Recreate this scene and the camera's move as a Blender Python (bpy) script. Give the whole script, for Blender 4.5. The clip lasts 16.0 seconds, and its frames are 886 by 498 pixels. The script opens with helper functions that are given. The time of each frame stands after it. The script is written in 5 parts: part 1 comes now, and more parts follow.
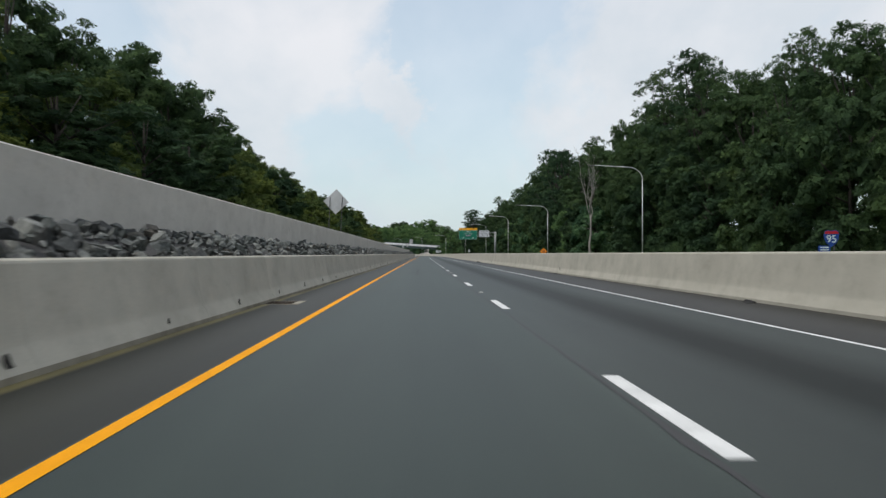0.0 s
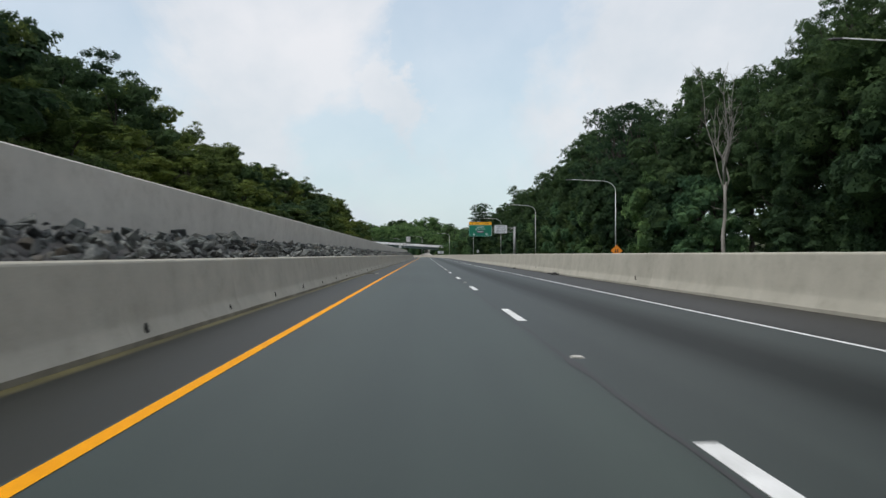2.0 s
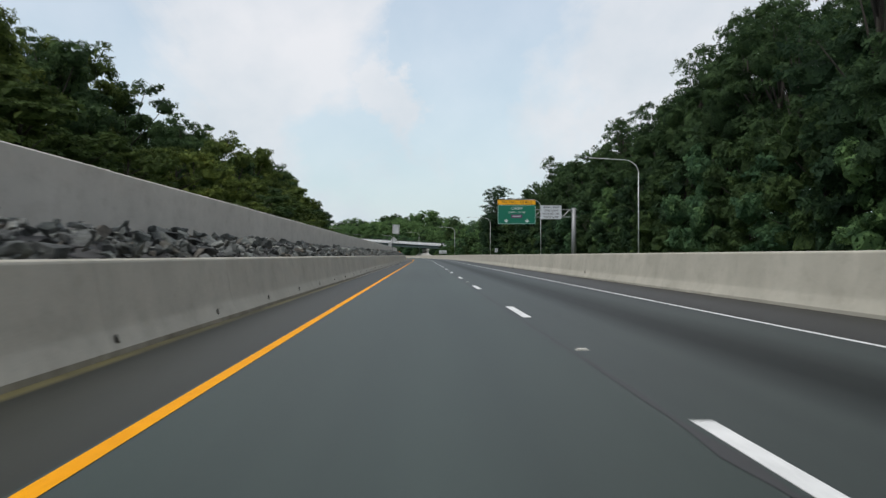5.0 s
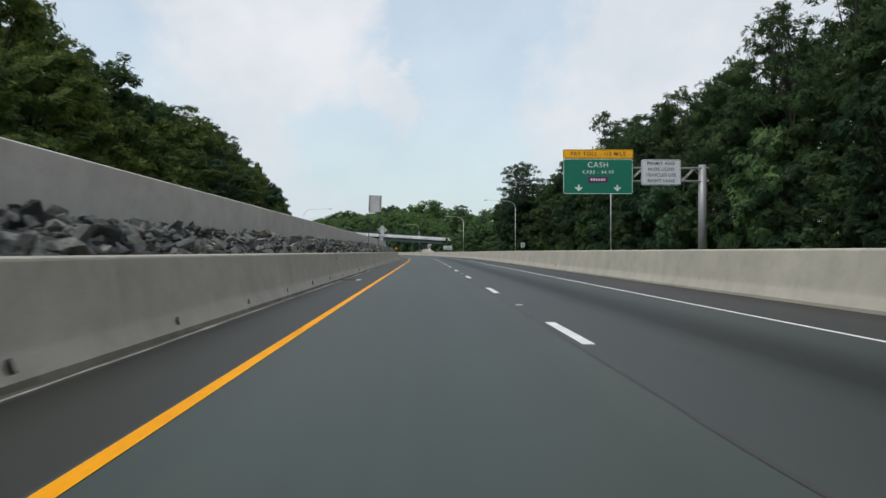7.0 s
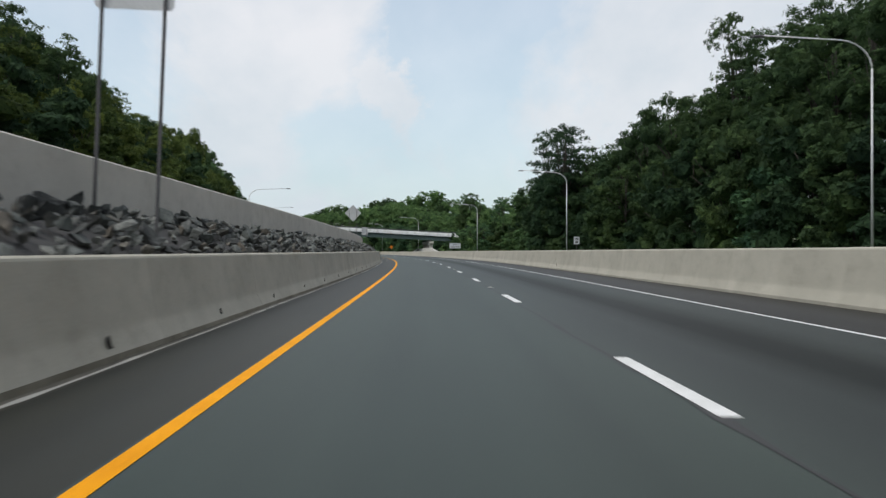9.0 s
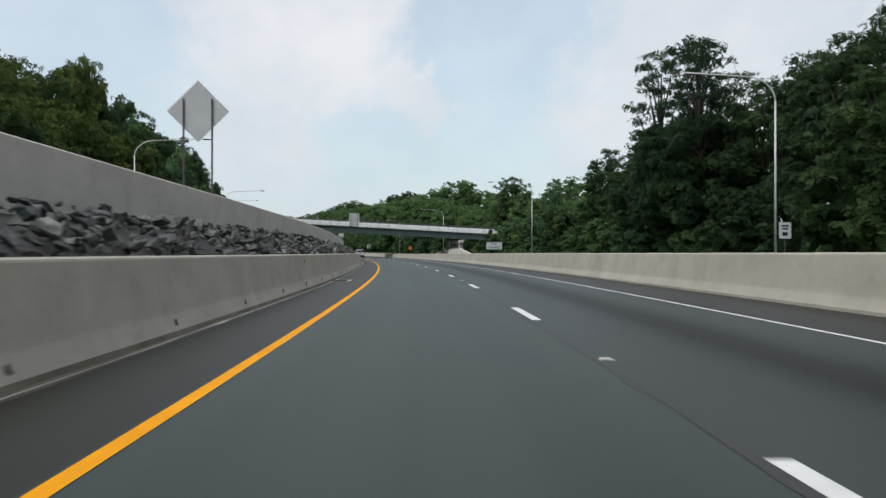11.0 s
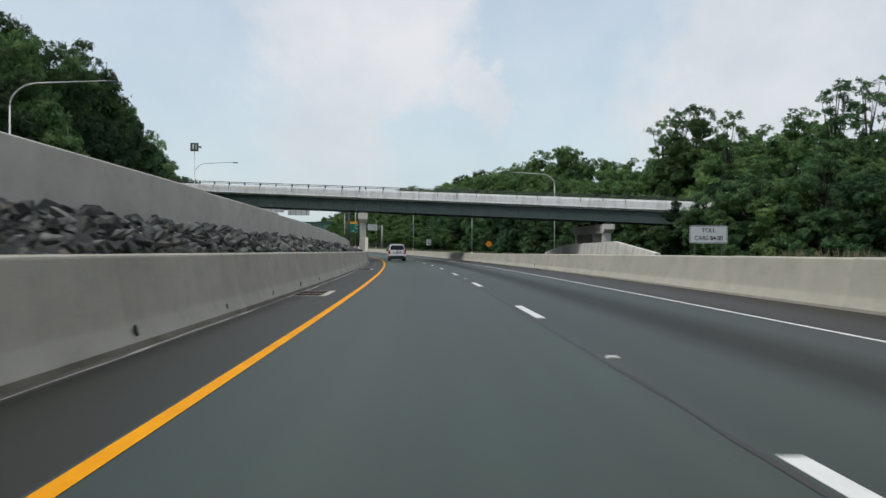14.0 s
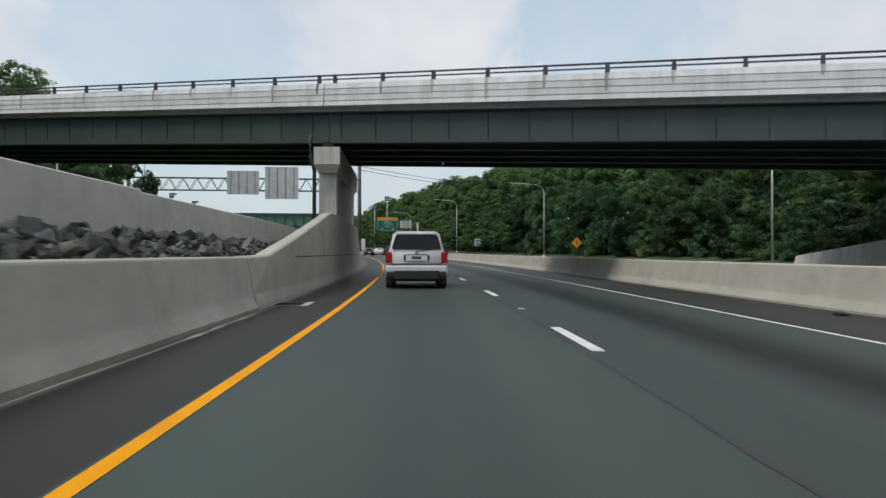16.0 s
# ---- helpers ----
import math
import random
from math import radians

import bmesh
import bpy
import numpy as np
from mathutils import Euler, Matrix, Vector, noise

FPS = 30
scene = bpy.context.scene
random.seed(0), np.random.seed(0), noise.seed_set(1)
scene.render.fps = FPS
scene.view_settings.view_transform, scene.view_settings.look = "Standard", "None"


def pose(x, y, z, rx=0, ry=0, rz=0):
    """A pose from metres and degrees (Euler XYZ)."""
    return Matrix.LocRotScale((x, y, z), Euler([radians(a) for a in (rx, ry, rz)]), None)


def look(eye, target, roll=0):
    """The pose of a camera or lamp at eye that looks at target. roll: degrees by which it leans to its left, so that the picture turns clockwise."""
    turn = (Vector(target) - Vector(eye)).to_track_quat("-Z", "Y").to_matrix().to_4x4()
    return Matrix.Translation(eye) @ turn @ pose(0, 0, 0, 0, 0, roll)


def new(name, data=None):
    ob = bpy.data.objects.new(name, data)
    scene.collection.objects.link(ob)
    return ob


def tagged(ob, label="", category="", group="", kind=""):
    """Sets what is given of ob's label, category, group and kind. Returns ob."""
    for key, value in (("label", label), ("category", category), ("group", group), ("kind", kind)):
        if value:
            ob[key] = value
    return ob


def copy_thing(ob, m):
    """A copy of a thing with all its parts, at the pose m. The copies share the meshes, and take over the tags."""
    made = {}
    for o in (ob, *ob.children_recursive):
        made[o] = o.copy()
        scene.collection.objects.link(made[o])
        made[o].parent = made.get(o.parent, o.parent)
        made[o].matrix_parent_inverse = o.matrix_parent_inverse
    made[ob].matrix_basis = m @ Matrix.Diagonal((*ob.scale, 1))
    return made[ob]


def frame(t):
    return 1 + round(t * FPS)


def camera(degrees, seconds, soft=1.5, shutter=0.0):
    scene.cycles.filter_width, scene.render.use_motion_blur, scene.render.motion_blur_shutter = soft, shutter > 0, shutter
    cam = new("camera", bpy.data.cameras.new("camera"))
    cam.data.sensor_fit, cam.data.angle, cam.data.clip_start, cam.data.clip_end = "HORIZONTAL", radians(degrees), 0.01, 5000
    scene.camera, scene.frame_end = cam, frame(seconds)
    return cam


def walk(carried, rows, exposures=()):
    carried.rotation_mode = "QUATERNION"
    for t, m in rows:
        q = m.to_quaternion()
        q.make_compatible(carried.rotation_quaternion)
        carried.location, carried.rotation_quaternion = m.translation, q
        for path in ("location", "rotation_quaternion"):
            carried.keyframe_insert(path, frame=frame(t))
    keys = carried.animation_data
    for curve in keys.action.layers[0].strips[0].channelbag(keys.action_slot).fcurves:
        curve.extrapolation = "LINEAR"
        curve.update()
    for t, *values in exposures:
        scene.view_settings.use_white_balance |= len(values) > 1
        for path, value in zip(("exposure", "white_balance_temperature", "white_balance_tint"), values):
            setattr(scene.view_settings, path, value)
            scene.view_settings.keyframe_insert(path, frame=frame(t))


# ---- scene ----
cam = camera(56.01, 16.0, soft=1.45, shutter=0.12)
PATH = [
    (0.0, pose(-0.034, 4.413, 1.097, 90.341, -0.080, -1.522)),
    (0.5, pose(-0.024, 20.269, 1.102, 90.351, -0.153, -1.437)),
    (1.0, pose(0.033, 36.134, 1.096, 90.252, -0.012, -1.514)),
    (1.5, pose(0.068, 52.038, 1.086, 90.461, -0.082, -1.537)),
    (2.0, pose(0.077, 67.967, 1.112, 90.404, 0.009, -1.512)),
    (2.5, pose(0.131, 83.974, 1.106, 90.477, 0.016, -1.537)),
    (3.0, pose(0.159, 100.053, 1.104, 90.399, -0.064, -1.589)),
    (3.5, pose(0.174, 116.195, 1.109, 90.444, -0.022, -1.588)),
    (4.0, pose(0.186, 132.380, 1.084, 90.449, -0.013, -1.665)),
    (4.5, pose(0.234, 148.618, 1.090, 90.439, 0, -1.684)),
    (5.0, pose(0.257, 164.950, 1.090, 90.430, 0, -1.700)),
    (5.5, pose(0.275, 181.349, 1.090, 90.420, 0, -1.713)),
    (6.0, pose(0.307, 197.790, 1.090, 90.411, 0, -1.726)),
    (6.5, pose(0.403, 214.248, 1.098, 90.380, -0.045, -1.746)),
    (7.0, pose(0.494, 230.706, 1.091, 90.186, -0.020, -1.679)),
    (7.5, pose(0.590, 247.152, 1.107, 90.038, -0.037, -1.697)),
    (8.0, pose(0.636, 263.507, 1.095, 90.202, -0.069, -1.803)),
    (8.5, pose(0.701, 279.783, 1.105, 89.998, -0.046, -1.799)),
    (9.0, pose(0.753, 296.025, 1.090, 90.135, 0.021, -1.685)),
    (9.5, pose(0.855, 312.277, 1.090, 90.173, 0, -1.588)),
    (10.0, pose(0.953, 328.545, 1.090, 90.203, 0, -1.250)),
    (10.5, pose(0.949, 344.823, 1.090, 90.239, 0, -0.688)),
    (11.0, pose(0.763, 361.104, 1.090, 90.269, 0, 0.047)),
    (11.5, pose(0.315, 377.376, 1.082, 90.323, -0.082, 0.866)),
    (12.0, pose(-0.366, 393.632, 1.093, 90.166, -0.243, 1.635)),
    (12.5, pose(-1.377, 409.843, 1.114, 89.908, -0.043, 2.301)),
    (13.0, pose(-2.558, 425.978, 1.094, 90.125, -0.110, 3.052)),
    (13.5, pose(-3.982, 442.189, 1.095, 90.130, 0.001, 3.892)),
    (14.0, pose(-5.624, 458.345, 1.088, 90.153, -0.096, 4.662)),
    (14.5, pose(-7.404, 474.447, 1.096, 90.406, -0.004, 5.231)),
    (15.0, pose(-9.340, 490.568, 1.099, 90.281, -0.160, 5.786)),
    (15.5, pose(-11.443, 506.702, 1.095, 90.276, 0.020, 6.578)),
    (16.0, pose(-13.790, 522.911, 1.102, 90.343, 0.004, 7.509)),
]

walk(cam, PATH, exposures=[(0.0, 0.0), (12.5, 0.0), (14.0, -0.08), (16.0, -0.10)])

# ---- light ----
world = bpy.data.worlds.new("world")
scene.world = world
world.use_nodes = True
wn, wl = world.node_tree.nodes, world.node_tree.links
wn.clear()
SUN_EL, SUN_AZ = radians(57), radians(-132)
BANKS = [(-0.15, 0.30, 0.24, 0.15, 0.09), (-0.03, 0.19, 0.05, 0.075, 0.17), (0.055, 0.25, 0.095, 0.14, -0.12), (0.27, 0.24, 0.21, 0.13, 0.09), (-0.13, 0.15, 0.11, 0.06, -0.07)]


def wnode(kind, **inputs):
    n = wn.new(kind)
    for k, v in inputs.items():
        n.inputs[k].default_value = v
    return n


sky = wn.new("ShaderNodeTexSky")
sky.sky_type, sky.sun_disc = "NISHITA", False
sky.sun_elevation, sky.sun_rotation = SUN_EL, SUN_AZ
sky.air_density, sky.dust_density, sky.ozone_density = 1.0, 1.2, 2.0
gain = wnode("ShaderNodeMix")
gain.data_type, gain.blend_type = "RGBA", "MULTIPLY"
gain.inputs[0].default_value = 1.0
gain.inputs[7].default_value = (0.166, 0.186, 0.170, 1)
wl.new(sky.outputs[0], gain.inputs[6])
wco = wn.new("ShaderNodeTexCoord")
# flat cloud layer: the direction divided by its height
sep = wn.new("ShaderNodeSeparateXYZ")
wl.new(wco.outputs["Generated"], sep.inputs[0])
hgt = wnode("ShaderNodeMath")
hgt.operation = "MAXIMUM"
hgt.inputs[1].default_value = 0.0
wl.new(sep.outputs[2], hgt.inputs[0])
lift = wnode("ShaderNodeMath")
lift.operation = "ADD"
lift.inputs[1].default_value = 0.55
wl.new(hgt.outputs[0], lift.inputs[0])
div = wn.new("ShaderNodeVectorMath")
div.operation = "DIVIDE"
wl.new(wco.outputs["Generated"], div.inputs[0])
wl.new(lift.outputs[0], div.inputs[1])
flat = wn.new("ShaderNodeMapping")
flat.inputs["Scale"].default_value = (1.17, 0.88, 0.0)
flat.inputs["Rotation"].default_value = (0.0, 0.0, radians(10))
flat.inputs["Location"].default_value = (2.97, 0.38, 0.0)
wl.new(div.outputs[0], flat.inputs[0])
big = wnode("ShaderNodeTexNoise", Scale=1.9, Detail=9.0, Roughness=0.57, Distortion=0.5)
wl.new(flat.outputs[0], big.inputs["Vector"])
swirl = wnode("ShaderNodeTexNoise", Scale=8.0, Detail=8.0, Roughness=0.66)
wl.new(wco.outputs["Generated"], swirl.inputs["Vector"])
ragged = wn.new("ShaderNodeVectorMath")
ragged.operation, ragged.inputs[1].default_value = "MULTIPLY_ADD", (0.22, 0.22, 0.22)
wl.new(swirl.outputs["Color"], ragged.inputs[0])
shifted = wn.new("ShaderNodeVectorMath")
shifted.operation, shifted.inputs[1].default_value = "SUBTRACT", (0.11, 0.11, 0.11)
wl.new(wco.outputs["Generated"], shifted.inputs[0])
wl.new(shifted.outputs[0], ragged.inputs[2])
cover = wn.new("ShaderNodeValToRGB")
cover.color_ramp.elements[0].position, cover.color_ramp.elements[1].position = 0.44, 0.565
cover.color_ramp.elements[0].color = (0.56, 0.56, 0.56, 1)
cover.color_ramp.elements[1].color = (0.98, 0.98, 0.98, 1)
# broad banks of cloud with a clearer lane between them: (direction, half widths across and up, weight)
banks = big.outputs[0]
for cx, cz, wx, wz, weight in BANKS:
    off = wn.new("ShaderNodeVectorMath")
    off.operation, off.inputs[1].default_value, off.inputs[2].default_value = "MULTIPLY_ADD", (1 / wx, 0, 1 / wz), (-cx / wx, 0, -cz / wz)
    wl.new(ragged.outputs[0], off.inputs[0])
    far = wn.new("ShaderNodeVectorMath")
    far.operation = "LENGTH"
    wl.new(off.outputs[0], far.inputs[0])
    fade = wn.new("ShaderNodeMapRange")
    fade.interpolation_type = "SMOOTHSTEP"
    for k, v in ((1, 0.15), (2, 1.0), (3, weight), (4, 0.0)):
        fade.inputs[k].default_value = v
    wl.new(far.outputs["Value"], fade.inputs[0])
    add = wn.new("ShaderNodeMath")
    add.operation = "ADD"
    wl.new(banks, add.inputs[0])
    wl.new(fade.outputs[0], add.inputs[1])
    banks = add.outputs[0]
wl.new(banks, cover.inputs[0])
shade = wnode("ShaderNodeTexNoise", Scale=4.5, Detail=5.0, Roughness=0.55)
wl.new(flat.outputs[0], shade.inputs["Vector"])
tone = wn.new("ShaderNodeValToRGB")
tone.color_ramp.elements[0].position, tone.color_ramp.elements[1].position = 0.35, 0.68
tone.color_ramp.elements[0].color = (0.705, 0.748, 0.81, 1)
tone.color_ramp.elements[1].color = (0.885, 0.878, 0.912, 1)
wl.new(shade.outputs[0], tone.inputs[0])
clouds = wn.new("ShaderNodeMix")
clouds.data_type = "RGBA"
wl.new(cover.outputs[0], clouds.inputs[0])
wl.new(gain.outputs[2], clouds.inputs[6])
wl.new(tone.outputs[0], clouds.inputs[7])
# grey-blue summer haze that thickens towards the horizon
haze = wn.new("ShaderNodeValToRGB")
haze.color_ramp.elements[0].position, haze.color_ramp.elements[1].position = 0.02, 0.34
haze.color_ramp.elements[0].color, haze.color_ramp.elements[1].color = (0.60, 0.60, 0.60, 1), (0.0, 0.0, 0.0, 1)
wl.new(hgt.outputs[0], haze.inputs[0])
veiled = wn.new("ShaderNodeMix")
veiled.data_type = "RGBA"
veiled.inputs[7].default_value = (0.565, 0.675, 0.733, 1)
wl.new(haze.outputs[0], veiled.inputs[0])
wl.new(clouds.outputs[2], veiled.inputs[6])
bg = wnode("ShaderNodeBackground", Strength=1.0)
wl.new(veiled.outputs[2], bg.inputs[0])
wout = wn.new("ShaderNodeOutputWorld")
wl.new(bg.outputs[0], wout.inputs[0])

sun = new("sun", bpy.data.lights.new("sun", "SUN"))
sun.data.energy, sun.data.angle, sun.data.color = 1.9, radians(18), (1.0, 0.95, 0.88)
sun.matrix_basis = look((0, 0, 0), (-math.sin(SUN_AZ) * math.cos(SUN_EL), -math.cos(SUN_AZ) * math.cos(SUN_EL), -math.sin(SUN_EL)))


# ---- materials ----
def principled(name):
    m = bpy.data.materials.new(name)
    m.use_nodes = True
    return m, m.node_tree.nodes, m.node_tree.links, m.node_tree.nodes["Principled BSDF"]


def ramp(nodes, links, src, stops):
    r = nodes.new("ShaderNodeValToRGB")
    el = r.color_ramp.elements
    while len(el) < len(stops):
        el.new(0.5)
    for e, (p, c) in zip(el, stops):
        e.position, e.color = p, (*c, 1)
    links.new(src, r.inputs[0])
    return r.outputs[0]


def mixed(nodes, links, kind, fac, a, b):
    x = nodes.new("ShaderNodeMix")
    x.data_type, x.blend_type = "RGBA", kind
    for v, slot in ((fac, 0), (a, 6), (b, 7)):
        if isinstance(v, (int, float)):
            x.inputs[slot].default_value = v
        elif isinstance(v, tuple):
            x.inputs[slot].default_value = (*v, 1)
        else:
            links.new(v, x.inputs[slot])
    return x.outputs[2]


def noise_tex(nodes, links, scale, stretch=(1, 1, 1), detail=5.0, rough=0.6, coord="Object"):
    tc, mp, nz = nodes.new("ShaderNodeTexCoord"), nodes.new("ShaderNodeMapping"), nodes.new("ShaderNodeTexNoise")
    mp.inputs["Scale"].default_value = stretch
    nz.inputs["Scale"].default_value, nz.inputs["Detail"].default_value, nz.inputs["Roughness"].default_value = scale, detail, rough
    links.new(tc.outputs[coord], mp.inputs[0])
    if coord == "Object":
        oi, sc, ad = nodes.new("ShaderNodeObjectInfo"), nodes.new("ShaderNodeMath"), nodes.new("ShaderNodeVectorMath")
        sc.operation, sc.inputs[1].default_value, ad.operation = "MULTIPLY", 97.0, "ADD"
        links.new(oi.outputs["Random"], sc.inputs[0])
        links.new(mp.outputs[0], ad.inputs[0])
        links.new(sc.outputs[0], ad.inputs[1])
        links.new(ad.outputs[0], nz.inputs["Vector"])
    else:
        links.new(mp.outputs[0], nz.inputs["Vector"])
    return nz.outputs[0]


def bumped(nodes, links, bsdf, height, strength, distance=0.01):
    b = nodes.new("ShaderNodeBump")
    b.inputs["Strength"].default_value, b.inputs["Distance"].default_value = strength, distance
    links.new(height, b.inputs["Height"])
    links.new(b.outputs[0], bsdf.inputs["Normal"])


def surface(name, dark, light, scale=0.7, fine=40.0, rough=0.8, bump=0.3, metal=0.0, stretch=(1, 1, 1), piece=0.0, distance=0.01):
    """A surface that varies at two scales, and a little from piece to piece."""
    m, n, l, b = principled(name)
    broad, grain = noise_tex(n, l, scale, stretch), noise_tex(n, l, fine)
    col = ramp(n, l, broad, [(0.3, dark), (0.7, light)])
    col = mixed(n, l, "MULTIPLY", 0.5, col, ramp(n, l, grain, [(0.3, (0.7, 0.7, 0.7)), (0.7, (1.15, 1.15, 1.15))]))
    if piece:
        oi = n.new("ShaderNodeObjectInfo")
        col = mixed(n, l, "MULTIPLY", 1.0, col, ramp(n, l, oi.outputs["Random"], [(0.0, (1 - piece,) * 3), (1.0, (1 + piece,) * 3)]))
    l.new(col, b.inputs["Base Color"])
    b.inputs["Roughness"].default_value, b.inputs["Metallic"].default_value = rough, metal
    if bump:
        bumped(n, l, b, grain, bump, distance)
    return m


def concrete(name, dark, light, streak=0.35, piece=0.06):
    m, n, l, b = principled(name)
    broad = noise_tex(n, l, 0.55)
    runs = noise_tex(n, l, 1.6, (1.0, 1.0, 0.12), 6.0, 0.65)
    grain = noise_tex(n, l, 45.0)
    col = ramp(n, l, broad, [(0.3, dark), (0.72, light)])
    col = mixed(n, l, "MULTIPLY", streak, col, ramp(n, l, runs, [(0.34, (0.45, 0.43, 0.40)), (0.55, (1, 1, 1))]))
    col = mixed(n, l, "MULTIPLY", 0.45, col, ramp(n, l, grain, [(0.3, (0.78, 0.78, 0.78)), (0.7, (1.1, 1.1, 1.1))]))
    blotch = noise_tex(n, l, 2.3, (1.0, 0.6, 1.0), 7.0, 0.68)
    col = mixed(n, l, "MULTIPLY", 0.45, col, ramp(n, l, blotch, [(0.30, (0.70, 0.69, 0.66)), (0.48, (1, 1, 1)), (0.66, (1.12, 1.12, 1.11))]))
    oi = n.new("ShaderNodeObjectInfo")
    col = mixed(n, l, "MULTIPLY", 1.0, col, ramp(n, l, oi.outputs["Random"], [(0.0, (1 - piece,) * 3), (1.0, (1 + piece,) * 3)]))
    l.new(col, b.inputs["Base Color"])
    b.inputs["Roughness"].default_value = 0.88
    bumped(n, l, b, grain, 0.25, 0.006)
    return m


def asphalt(name, dark, light, silt=None, lanes=None):
    m, n, l, b = principled(name)
    tracks = noise_tex(n, l, 0.9, (1.0, 0.012, 1.0), 4.0, 0.55, "UV")
    patch = noise_tex(n, l, 0.16, (1.0, 0.25, 1.0), 5.0, 0.6, "UV")
    grain = noise_tex(n, l, 55.0, coord="UV")
    col = ramp(n, l, tracks, [(0.32, dark), (0.66, light)])
    col = mixed(n, l, "MULTIPLY", 0.75, col, ramp(n, l, patch, [(0.33, (0.66, 0.66, 0.67)), (0.62, (1.12, 1.12, 1.10))]))
    col = mixed(n, l, "MULTIPLY", 0.6, col, ramp(n, l, grain, [(0.3, (0.6, 0.6, 0.6)), (0.7, (1.3, 1.3, 1.3))]))
    if lanes:
        # the older outer lane is greyer, with a dark oily band between its wheel tracks
        tc, sx, mr, sway = n.new("ShaderNodeTexCoord"), n.new("ShaderNodeSeparateXYZ"), n.new("ShaderNodeMapRange"), n.new("ShaderNodeMath")
        l.new(tc.outputs["UV"], sx.inputs[0])
        sway.operation, sway.inputs[1].default_value = "MULTIPLY_ADD", 0.35
        l.new(noise_tex(n, l, 0.5, (1.0, 0.06, 1.0), 4.0, 0.6, "UV"), sway.inputs[0])
        l.new(sx.outputs[0], sway.inputs[2])
        l.new(sway.outputs[0], mr.inputs[0])
        mr.inputs[1].default_value, mr.inputs[2].default_value = -2.0, 6.0
        # the lanes turn paler between 370 and 430 m
        paler = n.new("ShaderNodeMapRange")
        l.new(sx.outputs[1], paler.inputs[0])
        paler.inputs[1].default_value, paler.inputs[2].default_value = 370.0, 430.0
        col = mixed(n, l, "MULTIPLY", paler.outputs[0], col, (1.22, 1.28, 1.27))
        wear = ramp(n, l, mr.outputs[0], [((x + 2.175) / 8.0, c) for x, c in lanes])
        col = mixed(n, l, "MULTIPLY", 1.0, col, wear)
        dull = n.new("ShaderNodeMath")
        dull.operation, dull.inputs[1].default_value = "MULTIPLY", 0.33
        l.new(wear, dull.inputs[0])
        l.new(dull.outputs[0], b.inputs["Specular IOR Level"])
    if silt:
        tc, sx, mr = n.new("ShaderNodeTexCoord"), n.new("ShaderNodeSeparateXYZ"), n.new("ShaderNodeMapRange")
        l.new(tc.outputs["UV"], sx.inputs[0])
        l.new(sx.outputs[0], mr.inputs[0])
        mr.inputs[1].default_value, mr.inputs[2].default_value = silt[0], silt[1]
        ragged = noise_tex(n, l, 0.8, (1.0, 0.35, 1.0), 5.0, 0.65, "UV")
        mul = n.new("ShaderNodeMath")
        mul.operation = "MULTIPLY"
        l.new(mr.outputs[0], mul.inputs[0])
        l.new(ramp(n, l, ragged, [(0.30, (0.35, 0.35, 0.35)), (0.58, (1, 1, 1))]), mul.inputs[1])
        reach = n.new("ShaderNodeMapRange")
        l.new(sx.outputs[1], reach.inputs[0])
        reach.inputs[1].default_value, reach.inputs[2].default_value = 190.0, 215.0
        col = mixed(n, l, "MIX", mul.outputs[0], col, mixed(n, l, "MIX", reach.outputs[0], silt[2], silt[3]))
    l.new(col, b.inputs["Base Color"])
    b.inputs["Roughness"].default_value = 0.55
    b.inputs["Specular IOR Level"].default_value = 0.33 if lanes else 0.24
    bumped(n, l, b, grain, 0.4, 0.004)
    return m


